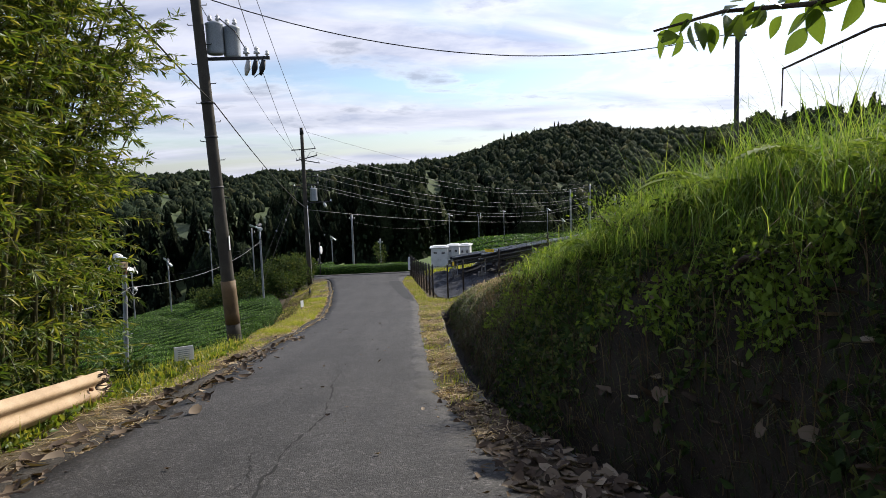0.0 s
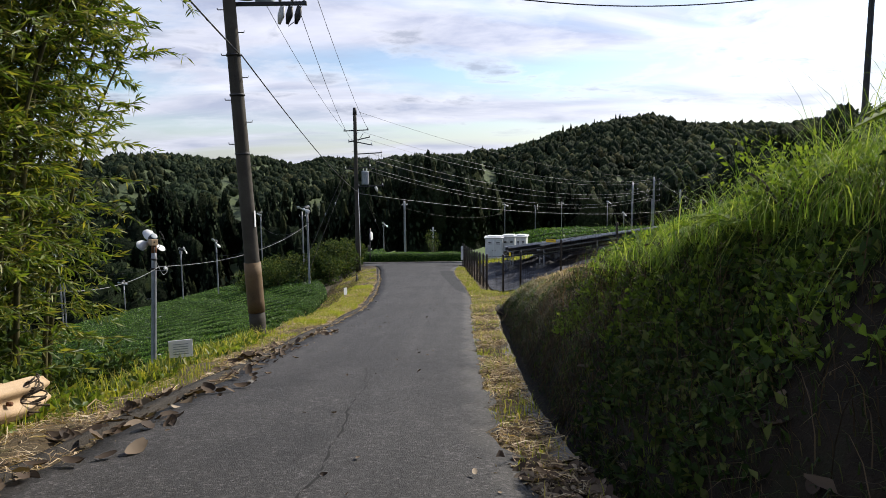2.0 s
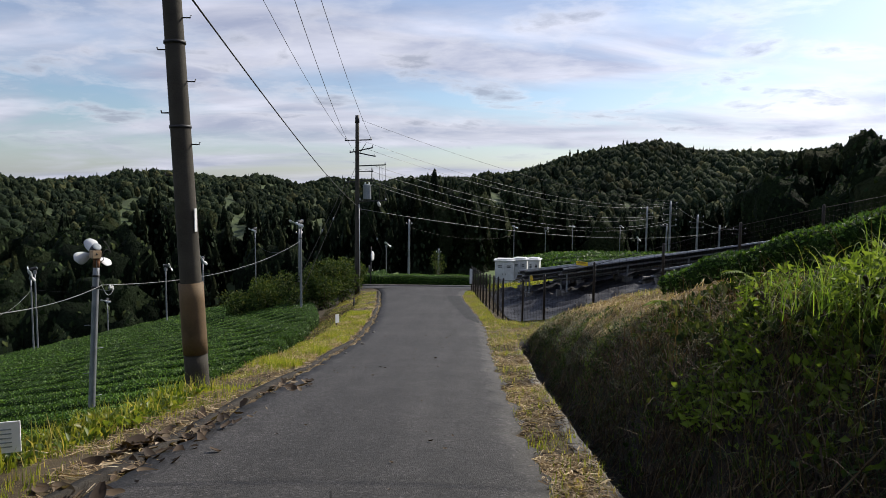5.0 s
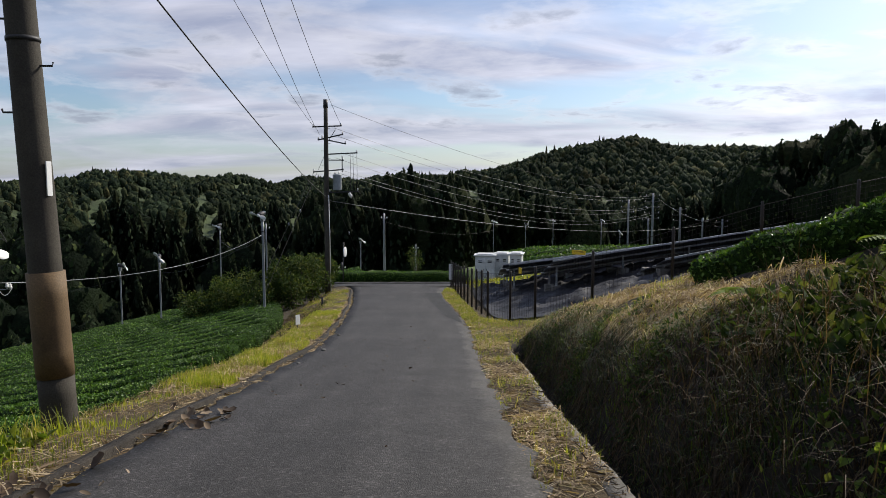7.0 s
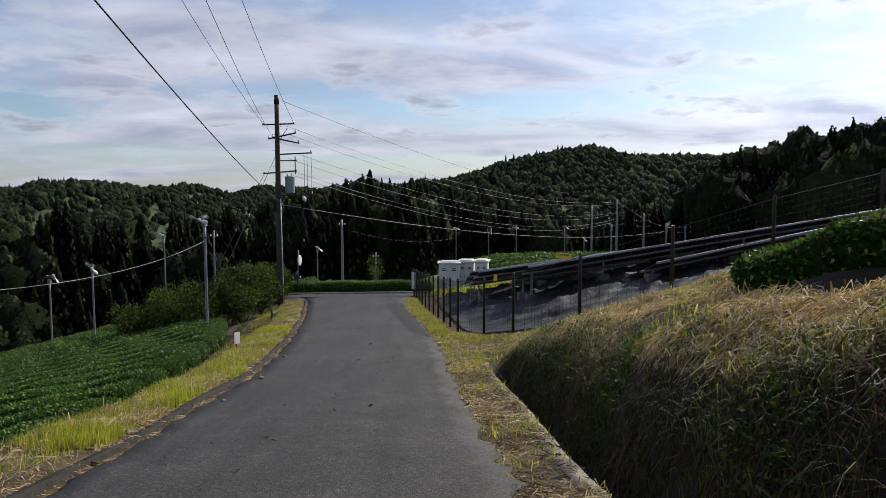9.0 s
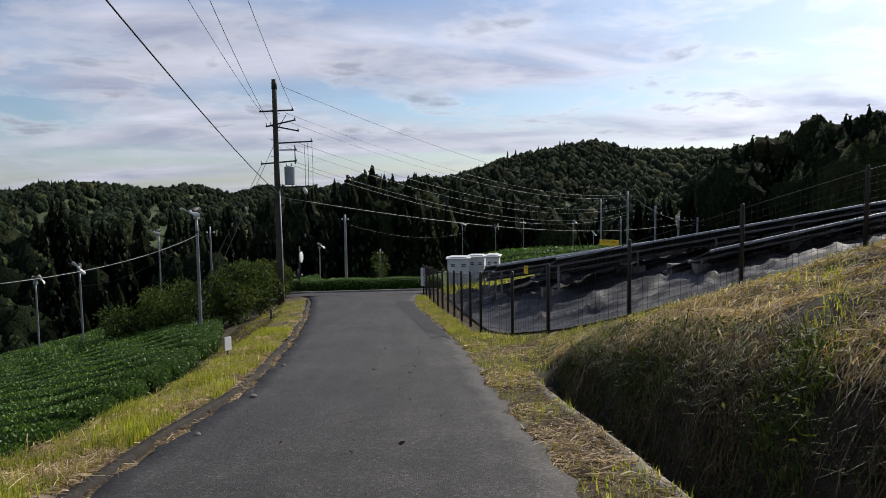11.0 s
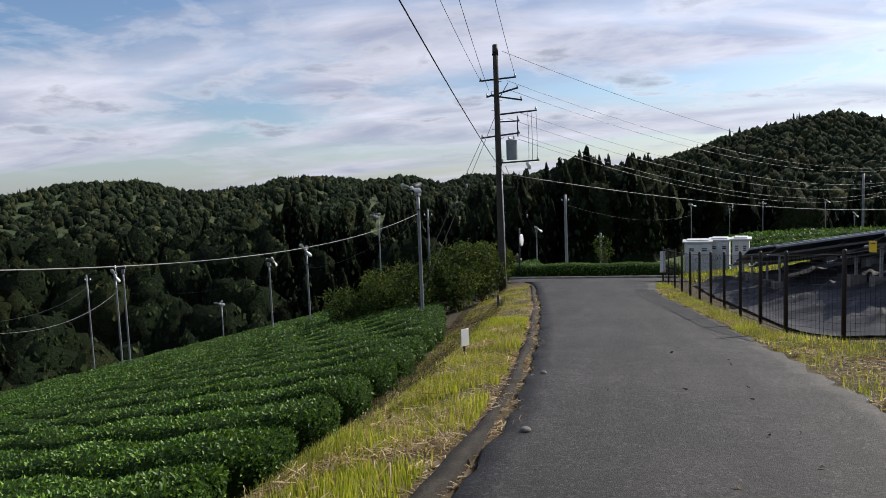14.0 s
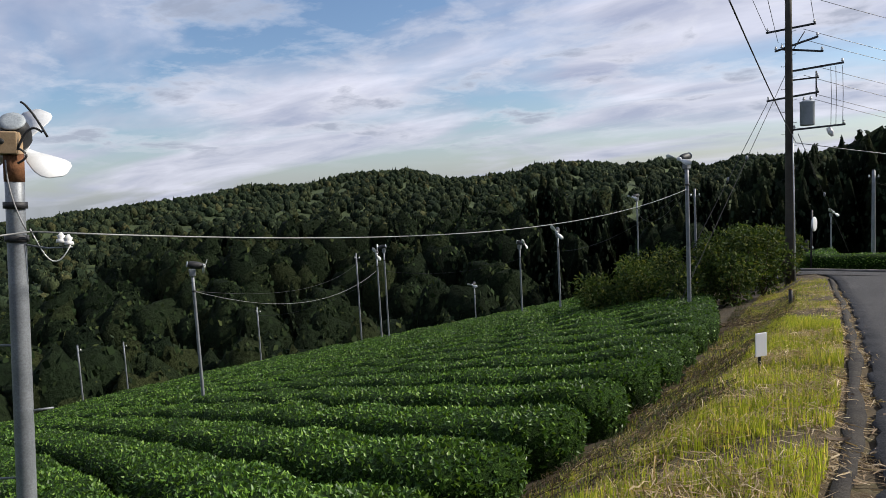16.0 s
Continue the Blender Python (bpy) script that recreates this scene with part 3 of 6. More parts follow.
def build_road():
    ys = np.arange(-8, 56.01, 0.25)
    n = 13
    q = np.linspace(0, 1, n)
    jag = 0.05 * np.sin(ys * 5.3) + 0.04 * np.sin(ys * 11.9) + 0.03 * np.sin(ys * 2.1)
    xl, xr = left_x(ys) + 0.05 + jag * 0.6, right_x(ys) + 0.04 + jag[::-1] * 1.2
    X = xl[:, None] + (xr - xl)[:, None] * q
    Z = road_z(ys)[:, None] + 0.03 * (1 - (2 * q - 1) ** 2)
    Y = np.repeat(ys[:, None], n, 1)
    v = np.stack([X, Y, Z], -1).reshape(-1, 3)
    low = v.copy()
    low[:, 2] -= 0.12
    m = len(ys)
    i, j = np.meshgrid(np.arange(m - 1), np.arange(n - 1), indexing="ij")
    a = (i * n + j).ravel()
    top = np.stack([a, a + 1, a + n + 1, a + n], -1)
    N = len(v)
    e = np.arange(m - 1) * n
    side = np.r_[np.stack([e, e + n, e + n + N, e + N], -1), np.stack([e + n - 1, e + n - 1 + N, e + 2 * n - 1 + N, e + 2 * n - 1], -1)]
    ob = new("road", mesh_from("road", np.r_[v, low], np.r_[top, side], M["asphalt"]))
    tagged(ob, "narrow worn grey asphalt lane sloping downhill", "road", kind="structure")
    # a strip of later patching along the right edge
    ys = np.arange(31.5, 48.5, 0.4)
    xr = right_x(ys) - 0.02
    w = np.interp(ys, [31.5, 34, 42, 48.5], [0.05, 0.5, 0.75, 0.9])
    v = np.concatenate([np.stack([xr - w * k, ys, road_z(ys) + 0.034 - 0.03 * (1 - 2 * w * k / 4) ** 2 * (k == 0)], -1) for k in (0, 0.5, 1)])
    v[:, 2] = road_z(v[:, 1]) + 0.03 * (1 - (2 * (v[:, 0] - left_x(v[:, 1])) / (right_x(v[:, 1]) - left_x(v[:, 1])) - 1) ** 2) + 0.006
    n2 = len(ys)
    a = np.arange(n2 - 1)
    f = np.concatenate([np.stack([a + k * n2, a + 1 + k * n2, a + 1 + (k + 1) * n2, a + (k + 1) * n2], -1) for k in range(2)])
    tagged(new("road_patch", mesh_from("road_patch", v, f, M["patch"])), "darker strip of patched asphalt along the lane edge", "road", kind="structure")
    # the crossing lane at the foot of the slope
    xs = np.arange(-9, 14.1, 0.5)
    Xc = np.repeat(xs[:, None], 5, 1)
    Yc = 53.2 + 0.02 * xs[:, None] + np.linspace(0, 3.6, 5)[None]
    Zc = np.maximum(ground_z(Xc, Yc), road_z(Yc) - 0.25) + 0.035
    Zc = np.where((Xc > -7) & (Xc < 1.5), road_z(Yc) + 0.036, Zc)
    v = np.stack([Xc, Yc, Zc], -1).reshape(-1, 3)
    i, j = np.meshgrid(np.arange(len(xs) - 1), np.arange(4), indexing="ij")
    a = (i * 5 + j).ravel()
    ob = new("road_crossing", mesh_from("road_crossing", v, np.stack([a, a + 5, a + 6, a + 1], -1), M["asphalt"]))
    tagged(ob, "grey asphalt lane crossing at the foot of the slope", "road", kind="structure")


build_road()

# ---- woods ----
def clumps_on(body, n, size, loose=0.6):
    """n leaf clumps (ragged quads) sitting on the faces of a crown's body."""
    v, f = body
    t = v[f]
    area = np.linalg.norm(np.cross(t[:, 1] - t[:, 0], t[:, 2] - t[:, 0]), axis=1)
    pick = rng.choice(len(f), n, p=area / area.sum())
    w = rng.dirichlet((1, 1, 1), n)
    c = (t[pick] * w[:, :, None]).sum(1)
    out = unit(c - np.array([0, 0, 1.0]) * (c[:, 2:3] * 0.7 + 0.1))
    nrm = unit(out + loose * rng.normal(size=(n, 3)))
    a = unit(np.cross(nrm, rng.normal(size=(n, 3))))
    b = np.cross(nrm, a)
    w = size * (0.5 + rng.random((n, 1)))
    h = w * (0.45 + 0.55 * rng.random((n, 1)))
    c = c + out * w * 0.35
    q = np.stack([c - a * w, c - b * h, c + a * w * 0.8, c + b * h], 1).reshape(-1, 3)
    return q, np.arange(n)[:, None] * 4 + np.array([[0, 1, 2, 3]])


def core(shape, fine, seed):
    """The body of a crown, one metre high and wide: lumpy, or a cone of drooping tiers."""
    bm = bmesh.new()
    if shape == "cone":
        tiers, seg = (7, 9) if fine > 2 else (4, 7)
        rings = []
        for k in range(tiers):
            z0, z1 = k / tiers, (k + 1.25) / tiers
            for z, rad in ((z0 * 0.94, 0.46 * (1 - z0) ** 0.9 + 0.02), (min(z1, 1.0) * 0.95, 0.36 * (1 - z0) ** 1.1 * 0.55 + 0.005)):
                rings.append([bm.verts.new((math.cos(6.283 * j / seg + k) * rad * (0.75 + 0.5 * rng.random()), math.sin(6.283 * j / seg + k) * rad * (0.75 + 0.5 * rng.random()), z + 0.03 * rng.normal())) for j in range(seg)])
        for a, b in zip(rings, rings[1:]):
            for j in range(seg):
                bm.faces.new((a[j], a[(j + 1) % seg], b[(j + 1) % seg], b[j]))
        tip = bm.verts.new((0, 0, 1.02))
        for j in range(seg):
            bm.faces.new((rings[-1][j], rings[-1][(j + 1) % seg], tip))
    else:
        bmesh.ops.create_icosphere(bm, subdivisions=fine, radius=0.46)
        for v in bm.verts:
            d = v.co.normalized()
            k = 1 + 0.5 * noise.noise(d * 1.9 + Vector((seed * 3.7, 0, 0))) + 0.30 * noise.noise(d * 4.5 + Vector((0, seed * 5.1, 0)))
            v.co = v.co * k
        bmesh.ops.translate(bm, vec=(0, 0, 0.48), verts=bm.verts)
    bm.verts.index_update()
    bmesh.ops.triangulate(bm, faces=bm.faces)
    v = np.array([q.co[:] for q in bm.verts])
    f = np.array([[q.index for q in t.verts] for t in bm.faces])
    bm.free()
    return v, f


def scatter(proto, places, width, height, turn):
    """Copies of (v, f) at places, scaled and turned, joined."""
    v, f = proto
    n = len(places)
    c, s = np.cos(turn), np.sin(turn)
    x = v[None, :, 0] * width[:, None]
    y = v[None, :, 1] * width[:, None]
    out = np.stack([x * c[:, None] - y * s[:, None], x * s[:, None] + y * c[:, None], v[None, :, 2] * height[:, None]], -1) + places[:, None]
    ff = f[None] + (np.arange(n) * len(v))[:, None, None]
    return out.reshape(-1, 3), ff.reshape(-1, f.shape[1])


def woods(name, places, kinds, width, height, clumps, size, label, mats=("conifer", "wood", "hazed_crown_far"), fine=2):
    """A stretch of woodland as one object: cores, and clumps of leaves."""
    kinds = np.asarray(kinds)
    v_all, quads, tris, qs, ts = [], [], [], [], []
    at = 0
    for shape, slot in (("cone", 0), ("round", 1)):
        which = np.where(kinds == slot)[0]
        for p in range(6):
            sel = which[p::6]
            if not len(sel):
                continue
            turn = rng.random(len(sel)) * 6.28
            body_mesh = core(shape, fine, p + 1)
            v, f = scatter(clumps_on(body_mesh, clumps, size), places[sel], width[sel], height[sel], turn)
            quads.append(f + at), qs.append(np.full(len(f), slot))
            v_all.append(v)
            at += len(v)
            v, f = scatter(body_mesh, places[sel], width[sel], height[sel], turn)
            tris.append(f + at), ts.append(np.full(len(f), 2))
            v_all.append(v)
            at += len(v)
    me = mesh_from(name, np.concatenate(v_all), [np.concatenate(quads), np.concatenate(tris)], [M[mats[0]], M[mats[1]], M[mats[2]]], np.concatenate(qs + ts), smooth=True)
    return tagged(new(name, me), label, "woodland", kind="stuff")


def polar_places(n, lo, hi, near, far):
    """n places between angles (degrees, left of +y), between distances given as functions of the angle."""
    phi = lo + (hi - lo) * rng.random(n)
    a, b = near(phi), far(phi)
    r = np.sqrt(a * a + (b * b - a * a) * rng.random(n))
    x, y = -np.sin(np.radians(phi)) * r, 12 + np.cos(np.radians(phi)) * r
    return np.stack([x, y, ground_z(x, y)], -1), phi, r


belt = lambda p: np.interp(p, PHI, BELT_D)
far_d = lambda p: np.interp(p, PHI, FAR_D)
P, phi, r = polar_places(1250, -52, 82, lambda p: np.where(p > 12, 72.0, belt(p) - 26), lambda p: belt(p) + 14)
keep = ~((phi > -24) & (phi < -4) & (r < belt(phi) - 6)) & ~((phi < -4) & (r < belt(phi) - 15) & (phi > -26))
P, phi, r = P[keep], phi[keep], r[keep]
kind = (rng.random(len(P)) < np.where(phi > 27, 0.85, np.where(phi < -24, 0.4, 0.12))).astype(int)
h = TREE_H * (0.72 + 0.42 * rng.random(len(P)))
woods("near_woods", P - [0, 0, 0.6], kind, h * np.where(kind == 1, 0.62, 0.48), h, 210, 0.038, "cedar and broadleaf woods behind the tea fields, coloured dark as backlit", ("cedar", "backlit_near_wood", "backlit_crown_near"), 2)
P, phi, r = polar_places(11500, -50, 74, lambda p: belt(p) + 40, lambda p: far_d(p) + 10)
# only slopes that rise over the woods in front
over = np.degrees(np.arctan2(P[:, 2] + 8, r)) > np.interp(phi, BELT_PHI, BELT_EL) - 0.6
P, phi, r = P[over], phi[over], r[over]
kind = (rng.random(len(P)) < 0.96).astype(int)
h = np.where(kind == 1, 7.4, 9.5) * (0.6 + 0.55 * rng.random(len(P)))
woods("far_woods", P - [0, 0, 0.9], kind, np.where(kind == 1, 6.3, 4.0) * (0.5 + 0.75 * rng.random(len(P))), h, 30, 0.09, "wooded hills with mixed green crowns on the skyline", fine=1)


# ---- tea hedges ----
def hedge_row(path, width, height, density, leaf, name="tea_hedge", label="clipped dark green tea hedge row", group="tea rows"):
    """One clipped row along a line of (x, y): a rounded body and many leaves."""
    p = np.asarray(path, float)
    seg = np.linalg.norm(np.diff(p, axis=0), axis=1)
    dist = np.r_[0, np.cumsum(seg)]
    near_end = np.array([0, 0.04, 0.12, 0.25, 0.42])
    t = np.r_[near_end, np.arange(0.65, dist[-1] - 0.65, 0.4), dist[-1] - near_end[::-1]]
    n = len(t)
    c = np.stack([np.interp(t, dist, p[:, 0]), np.interp(t, dist, p[:, 1])], -1)
    d = unit(np.gradient(c, axis=0))
    side = np.stack([-d[:, 1], d[:, 0]], -1)
    base = ground_z(c[:, 0], c[:, 1])
    m = 11
    ang = np.linspace(0, np.pi, m)
    prof = np.stack([np.sign(np.cos(ang)) * np.abs(np.cos(ang)) ** 0.5, np.sin(ang) ** 0.38], -1)
    prof[:, 0] *= 0.70 + 0.30 * smooth_step(0.0, 0.55, prof[:, 1])
    q = np.clip(np.minimum(t, dist[-1] - t) / 0.5, 0, 1)
    taper = np.sqrt(np.clip(1 - (1 - q) ** 2, 0.01, 1))
    lump = 1 + 0.06 * np.sin(t * 2.3 + p[0, 1]) + 0.05 * np.sin(t * 5.1 + p[0, 0])
    W = width * 0.5 * taper * lump
    H = height * taper ** 0.5 * (1 + 0.04 * np.sin(t * 1.7 + p[0, 0]))
    X = c[:, None, 0] + side[:, None, 0] * prof[None, :, 0] * W[:, None]
    Y = c[:, None, 1] + side[:, None, 1] * prof[None, :, 0] * W[:, None]
    tilt = ground_z(X, Y)
    Z = tilt * 0.5 + base[:, None] * 0.5 - 0.08 + prof[None, :, 1] * H[:, None]
    v = np.stack([X, Y, Z], -1)
    i, j = np.meshgrid(np.arange(n - 1), np.arange(m - 1), indexing="ij")
    a = (i * m + j).ravel()
    f = np.stack([a, a + 1, a + m + 1, a + m], -1)
    mid = v.mean(1)
    vv = np.r_[v.reshape(-1, 3), mid[:1], mid[-1:]]
    jj = np.arange(m - 1)
    ends = np.r_[np.stack([jj + 1, jj, np.full(m - 1, n * m)], -1), np.stack([(n - 1) * m + jj, (n - 1) * m + jj + 1, np.full(m - 1, n * m + 1)], -1)]
    ob = thing(name, label, "tea hedge", group)
    ob.location = (c[0, 0], c[0, 1], base[0])
    vv = vv - np.array(ob.location)
    part("hedge_body", (vv, [f, ends]), M["tea_shade_core"], ob, smooth=True)
    # leaves over the body
    quad = v.reshape(-1, 3)[f]
    area = 0.5 * np.linalg.norm(np.cross(quad[:, 2] - quad[:, 0], quad[:, 3] - quad[:, 1]), axis=1)
    dens = density(quad.mean(1)) if callable(density) else np.full(len(f), float(density))
    # few leaves low on the flanks, where the stems are bare and the shade-coloured body shows
    dens = dens * np.interp((prof[:-1, 1] + prof[1:, 1])[np.arange(len(f)) % (m - 1)] / 2, [0.2, 0.75], [0.25, 1.0])
    want = rng.poisson(area * dens)
    idx = np.repeat(np.arange(len(f)), want)
    q = quad[idx]
    s, w = rng.random((len(idx), 1)), rng.random((len(idx), 1))
    at = (q[:, 0] * (1 - s) + q[:, 1] * s) * (1 - w) + (q[:, 3] * (1 - s) + q[:, 2] * s) * w
    nrm = unit(np.cross(q[:, 1] - q[:, 0], q[:, 3] - q[:, 0]))
    outw = unit(at - np.concatenate([c[np.clip(idx // (m - 1), 0, n - 1)], base[np.clip(idx // (m - 1), 0, n - 1), None] + 0.2], 1))
    nrm = np.where((nrm * outw).sum(1, keepdims=True) < 0, -nrm, nrm)
    along = unit(nrm * 0.7 + rand_dirs(len(idx)) * 0.9)
    size = leaf * (0.6 + 0.8 * rng.random(len(idx))) * np.where(dens[idx] < 150, 1.35, 1.0)
    lv = leaves(at - nrm * 0.02 - np.array(ob.location), along, nrm + 0.6 * rand_dirs(len(idx)), size, size * 0.5)
    tagged(part("foliage", lv, M["tea"], ob), kind="stuff")
    return ob


def tea_density(p):
    d = np.hypot(p[:, 0] + 2.5, p[:, 1] - 19)
    return np.clip(9500 / (d + 0.1) ** 1.3, 26, 900)


ROW_DIR = np.array([-0.95, 0.32])
for k in range(35):
    y0 = 12.6 + 1.62 * k
    # the row's end beside the verge
    xe = left_x(y0) - np.interp(y0, [12, 20, 26, 30, 37, 45, 55, 68], [3.5, 3.3, 3.1, 2.9, 2.9, 4.0, 7.5, 13.0])
    length = np.interp(y0, [12, 18, 26, 36, 50, 62, 68], [20, 26, 33, 37, 34, 30, 24])
    q = np.linspace(0, length, 18)
    bow = -0.010 * (q - 6) * np.abs(q - 6) * np.interp(y0, [12, 30, 62], [0.2, 0.6, 1.3])
    path = np.stack([xe + ROW_DIR[0] * q, y0 + ROW_DIR[1] * q + bow], -1)
    hedge_row(path, 1.33, 0.80, tea_density, 0.072)
# a hedge on the bank top, and one beyond the crossing
for dx in (0.0, 1.75, 3.5):
    path = [(4.72 + dx, 20.9 - dx * 0.3), (5.2 + dx, 18.9), (5.75 + dx, 16.6), (6.6 + dx, 12.5), (7.3 + dx, 8.0), (7.9 + dx, 3.5)]
    hedge_row(path, 1.4, 0.66, 520 if dx == 0 else 120, 0.075, label="clipped tea hedge with glossy leaves on the bank top", group="bank hedges")
for dy in (0.0, 1.8, 3.6, 5.4):
    hedge_row([(-12.5, 58.3 + dy), (-6, 58.5 + dy), (0.5, 58.8 + dy), (2.2, 58.9 + dy)], 1.5, 1.0, 150 if dy == 0 else 60, 0.09, label="clipped green tea hedge beyond the crossing lane", group="far tea rows")
for k in range(9):
    y0 = 70 + 2.6 * k
    hedge_row([(4 + 0.3 * k, y0), (12, y0 + 0.3), (22, y0 + 0.2), (34, y0 - 0.6)], 1.7, 0.8, 22, 0.2, label="bright green tea row on the far rise", group="tea rows on the rise")

# ---- poles, wires ----
def ground_at(x, y):
    return float(ground_z(np.array(x), np.array(y)))


def insulator(parent, at, size=0.06, label=""):
    z = np.array([0, 0.5, 0.6, 1.2, 1.3, 1.9, 2.0, 2.5]) * size
    r = np.array([0.35, 0.35, 0.9, 0.8, 0.45, 0.75, 0.5, 0.2]) * size
    v, f = tube(np.stack([0 * z, 0 * z, z], -1) + np.array(at), r, 8)
    return part("insulator", (v, f), M["porcelain"], parent, label, smooth=True)


def crossarm(parent, z, x0, x1, y=0.16, size=0.075, tilt=0.0, ends=True):
    rot = Matrix.Rotation(tilt, 4, "Y")
    arm = part("crossarm", box(x1 - x0, size, size, ((x0 + x1) / 2, y, z), 0.008, rot), M["dark_steel"], parent)
    if ends:
        for x in (x0 + 0.06, x1 - 0.06):
            insulator(arm, (x, y, z + size * 0.5 - math.tan(tilt) * (x - (x0 + x1) / 2)))
    return arm


def shaft(parent, h, r0, r1, mat, lean=(0, 0), sink=0.3, name="shaft"):
    z = np.linspace(-sink, h, 9)
    return part(name, tube(np.stack([lean[0] * z, lean[1] * z, z], -1), r0 + (r1 - r0) * np.clip(z / h, 0, 1), 20), mat, parent, smooth=True)


def lug(parent, x, z, r, side=1):
    """A step bolt."""
    v, f = tube([(x + side * r * 0.8, 0, z), (x + side * (r + 0.13), 0, z), (x + side * (r + 0.14), 0, z + 0.035)], 0.011, 6)
    return part("step_bolt", (v, f), M["dark_steel"], parent)


def can(parent, at, r, h, mat, name="transformer", label="grey steel transformer tank"):
    z = np.array([0, 0.02, 0.06, h - 0.06, h - 0.03, h, h + 0.05])
    rr = np.array([r * 0.8, r * 0.96, r, r, r * 1.06, r * 1.04, r * 0.5])
    tank = part(name, tube(np.stack([0 * z, 0 * z, z], -1) + np.array(at), rr, 20), mat, parent, label, smooth=True)
    for k in (-1, 1):
        insulator(tank, (at[0] + k * r * 0.45, at[1], at[2] + h + 0.04), 0.07)
    part("bracket", box(0.07, 0.25, 0.06, (at[0], at[1] + 0.1, at[2] + h * 0.25), 0.005), M["dark_steel"], tank)
    return tank


A_FOOT, B_FOOT = (-4.0, 15.8), (-7.0, 50.9)
A_LEAN = (-0.046, 0.0)


def utility_pole_near():
    z0 = ground_at(*A_FOOT)
    ob = thing("utility_pole", "tall dark utility pole with twin transformers leaning beside the lane", "utility pole", m=Matrix.Translation((*A_FOOT, z0)))
    H = 10.6
    shaft(ob, H, 0.165, 0.105, M["pole"], A_LEAN)
    z = np.linspace(0.55, 1.62, 5)
    part("wrap", tube(np.stack([A_LEAN[0] * z, 0 * z, z], -1), 0.178, 20), M["pole_band"], ob, "brown plastic wrap band", smooth=True)
    z = np.linspace(-0.1, 0.55, 4)
    part("foot_sleeve", tube(np.stack([A_LEAN[0] * z, 0 * z, z], -1), 0.171, 20), M["pole"], ob, "grey concrete-coloured foot", smooth=True)
    for k, zz in enumerate(np.arange(3.2, 9.8, 0.45)):
        lug(ob, A_LEAN[0] * zz, zz, 0.15 - 0.005 * zz, 1 if k % 2 else -1)
    for zz in (3.9, 5.1, 5.9):
        q = np.linspace(-0.02, 0.02, 2) + zz
        part("strap", tube(np.stack([A_LEAN[0] * q, 0 * q, q], -1), 0.155, 16), M["dark_steel"], ob)
    part("name_plate", box(0.012, 0.09, 0.34, (A_LEAN[0] * 2.6 + 0.155, -0.05, 2.55), 0.003), M["white_paint"], ob, "small white pole plate")
    x = A_LEAN[0] * 7.2
    for dx in (0.28, 0.62):
        can(ob, (x + dx, 0.22 if dx < 0.4 else 0.45, 7.05 + (0.0 if dx < 0.4 else -0.05)), 0.20, 0.72, M["grey_paint"])
    arm = crossarm(ob, 6.95, x - 0.15, x + 1.55, 0.2)
    for k, dx in enumerate((1.05, 1.22, 1.4)):
        part("cutout", tube([(x + dx, 0.2, 6.9), (x + dx - 0.05, 0.24, 6.72), (x + dx - 0.10, 0.25, 6.55)], [0.05, 0.075, 0.03], 8), M["porcelain"] if k == 0 else M["dark_steel"], ob)
    insulator(arm, (x + 1.0, 0.2, 7.0), 0.09)
    insulator(arm, (x + 1.25, 0.2, 7.0), 0.09)
    crossarm(ob, 9.2, -0.37 - 0.85, -0.37 + 0.85, 0.15)
    crossarm(ob, 10.2, -0.41 - 0.85, -0.41 + 0.85, 0.15)
    q = [(x + 0.4, 0.2, 7.9), (x + 0.75, 0.25, 7.6), (x + 1.0, 0.2, 7.15)]
    part("lead_wire", tube(q, 0.012, 5), M["cable"], ob)
    q = [(x + 1.4, 0.2, 7.0), (x + 1.3, 0.2, 6.6), (x + 1.15, 0.2, 6.5)]
    part("lead_wire", tube(q, 0.010, 5), M["cable"], ob)
    return z0


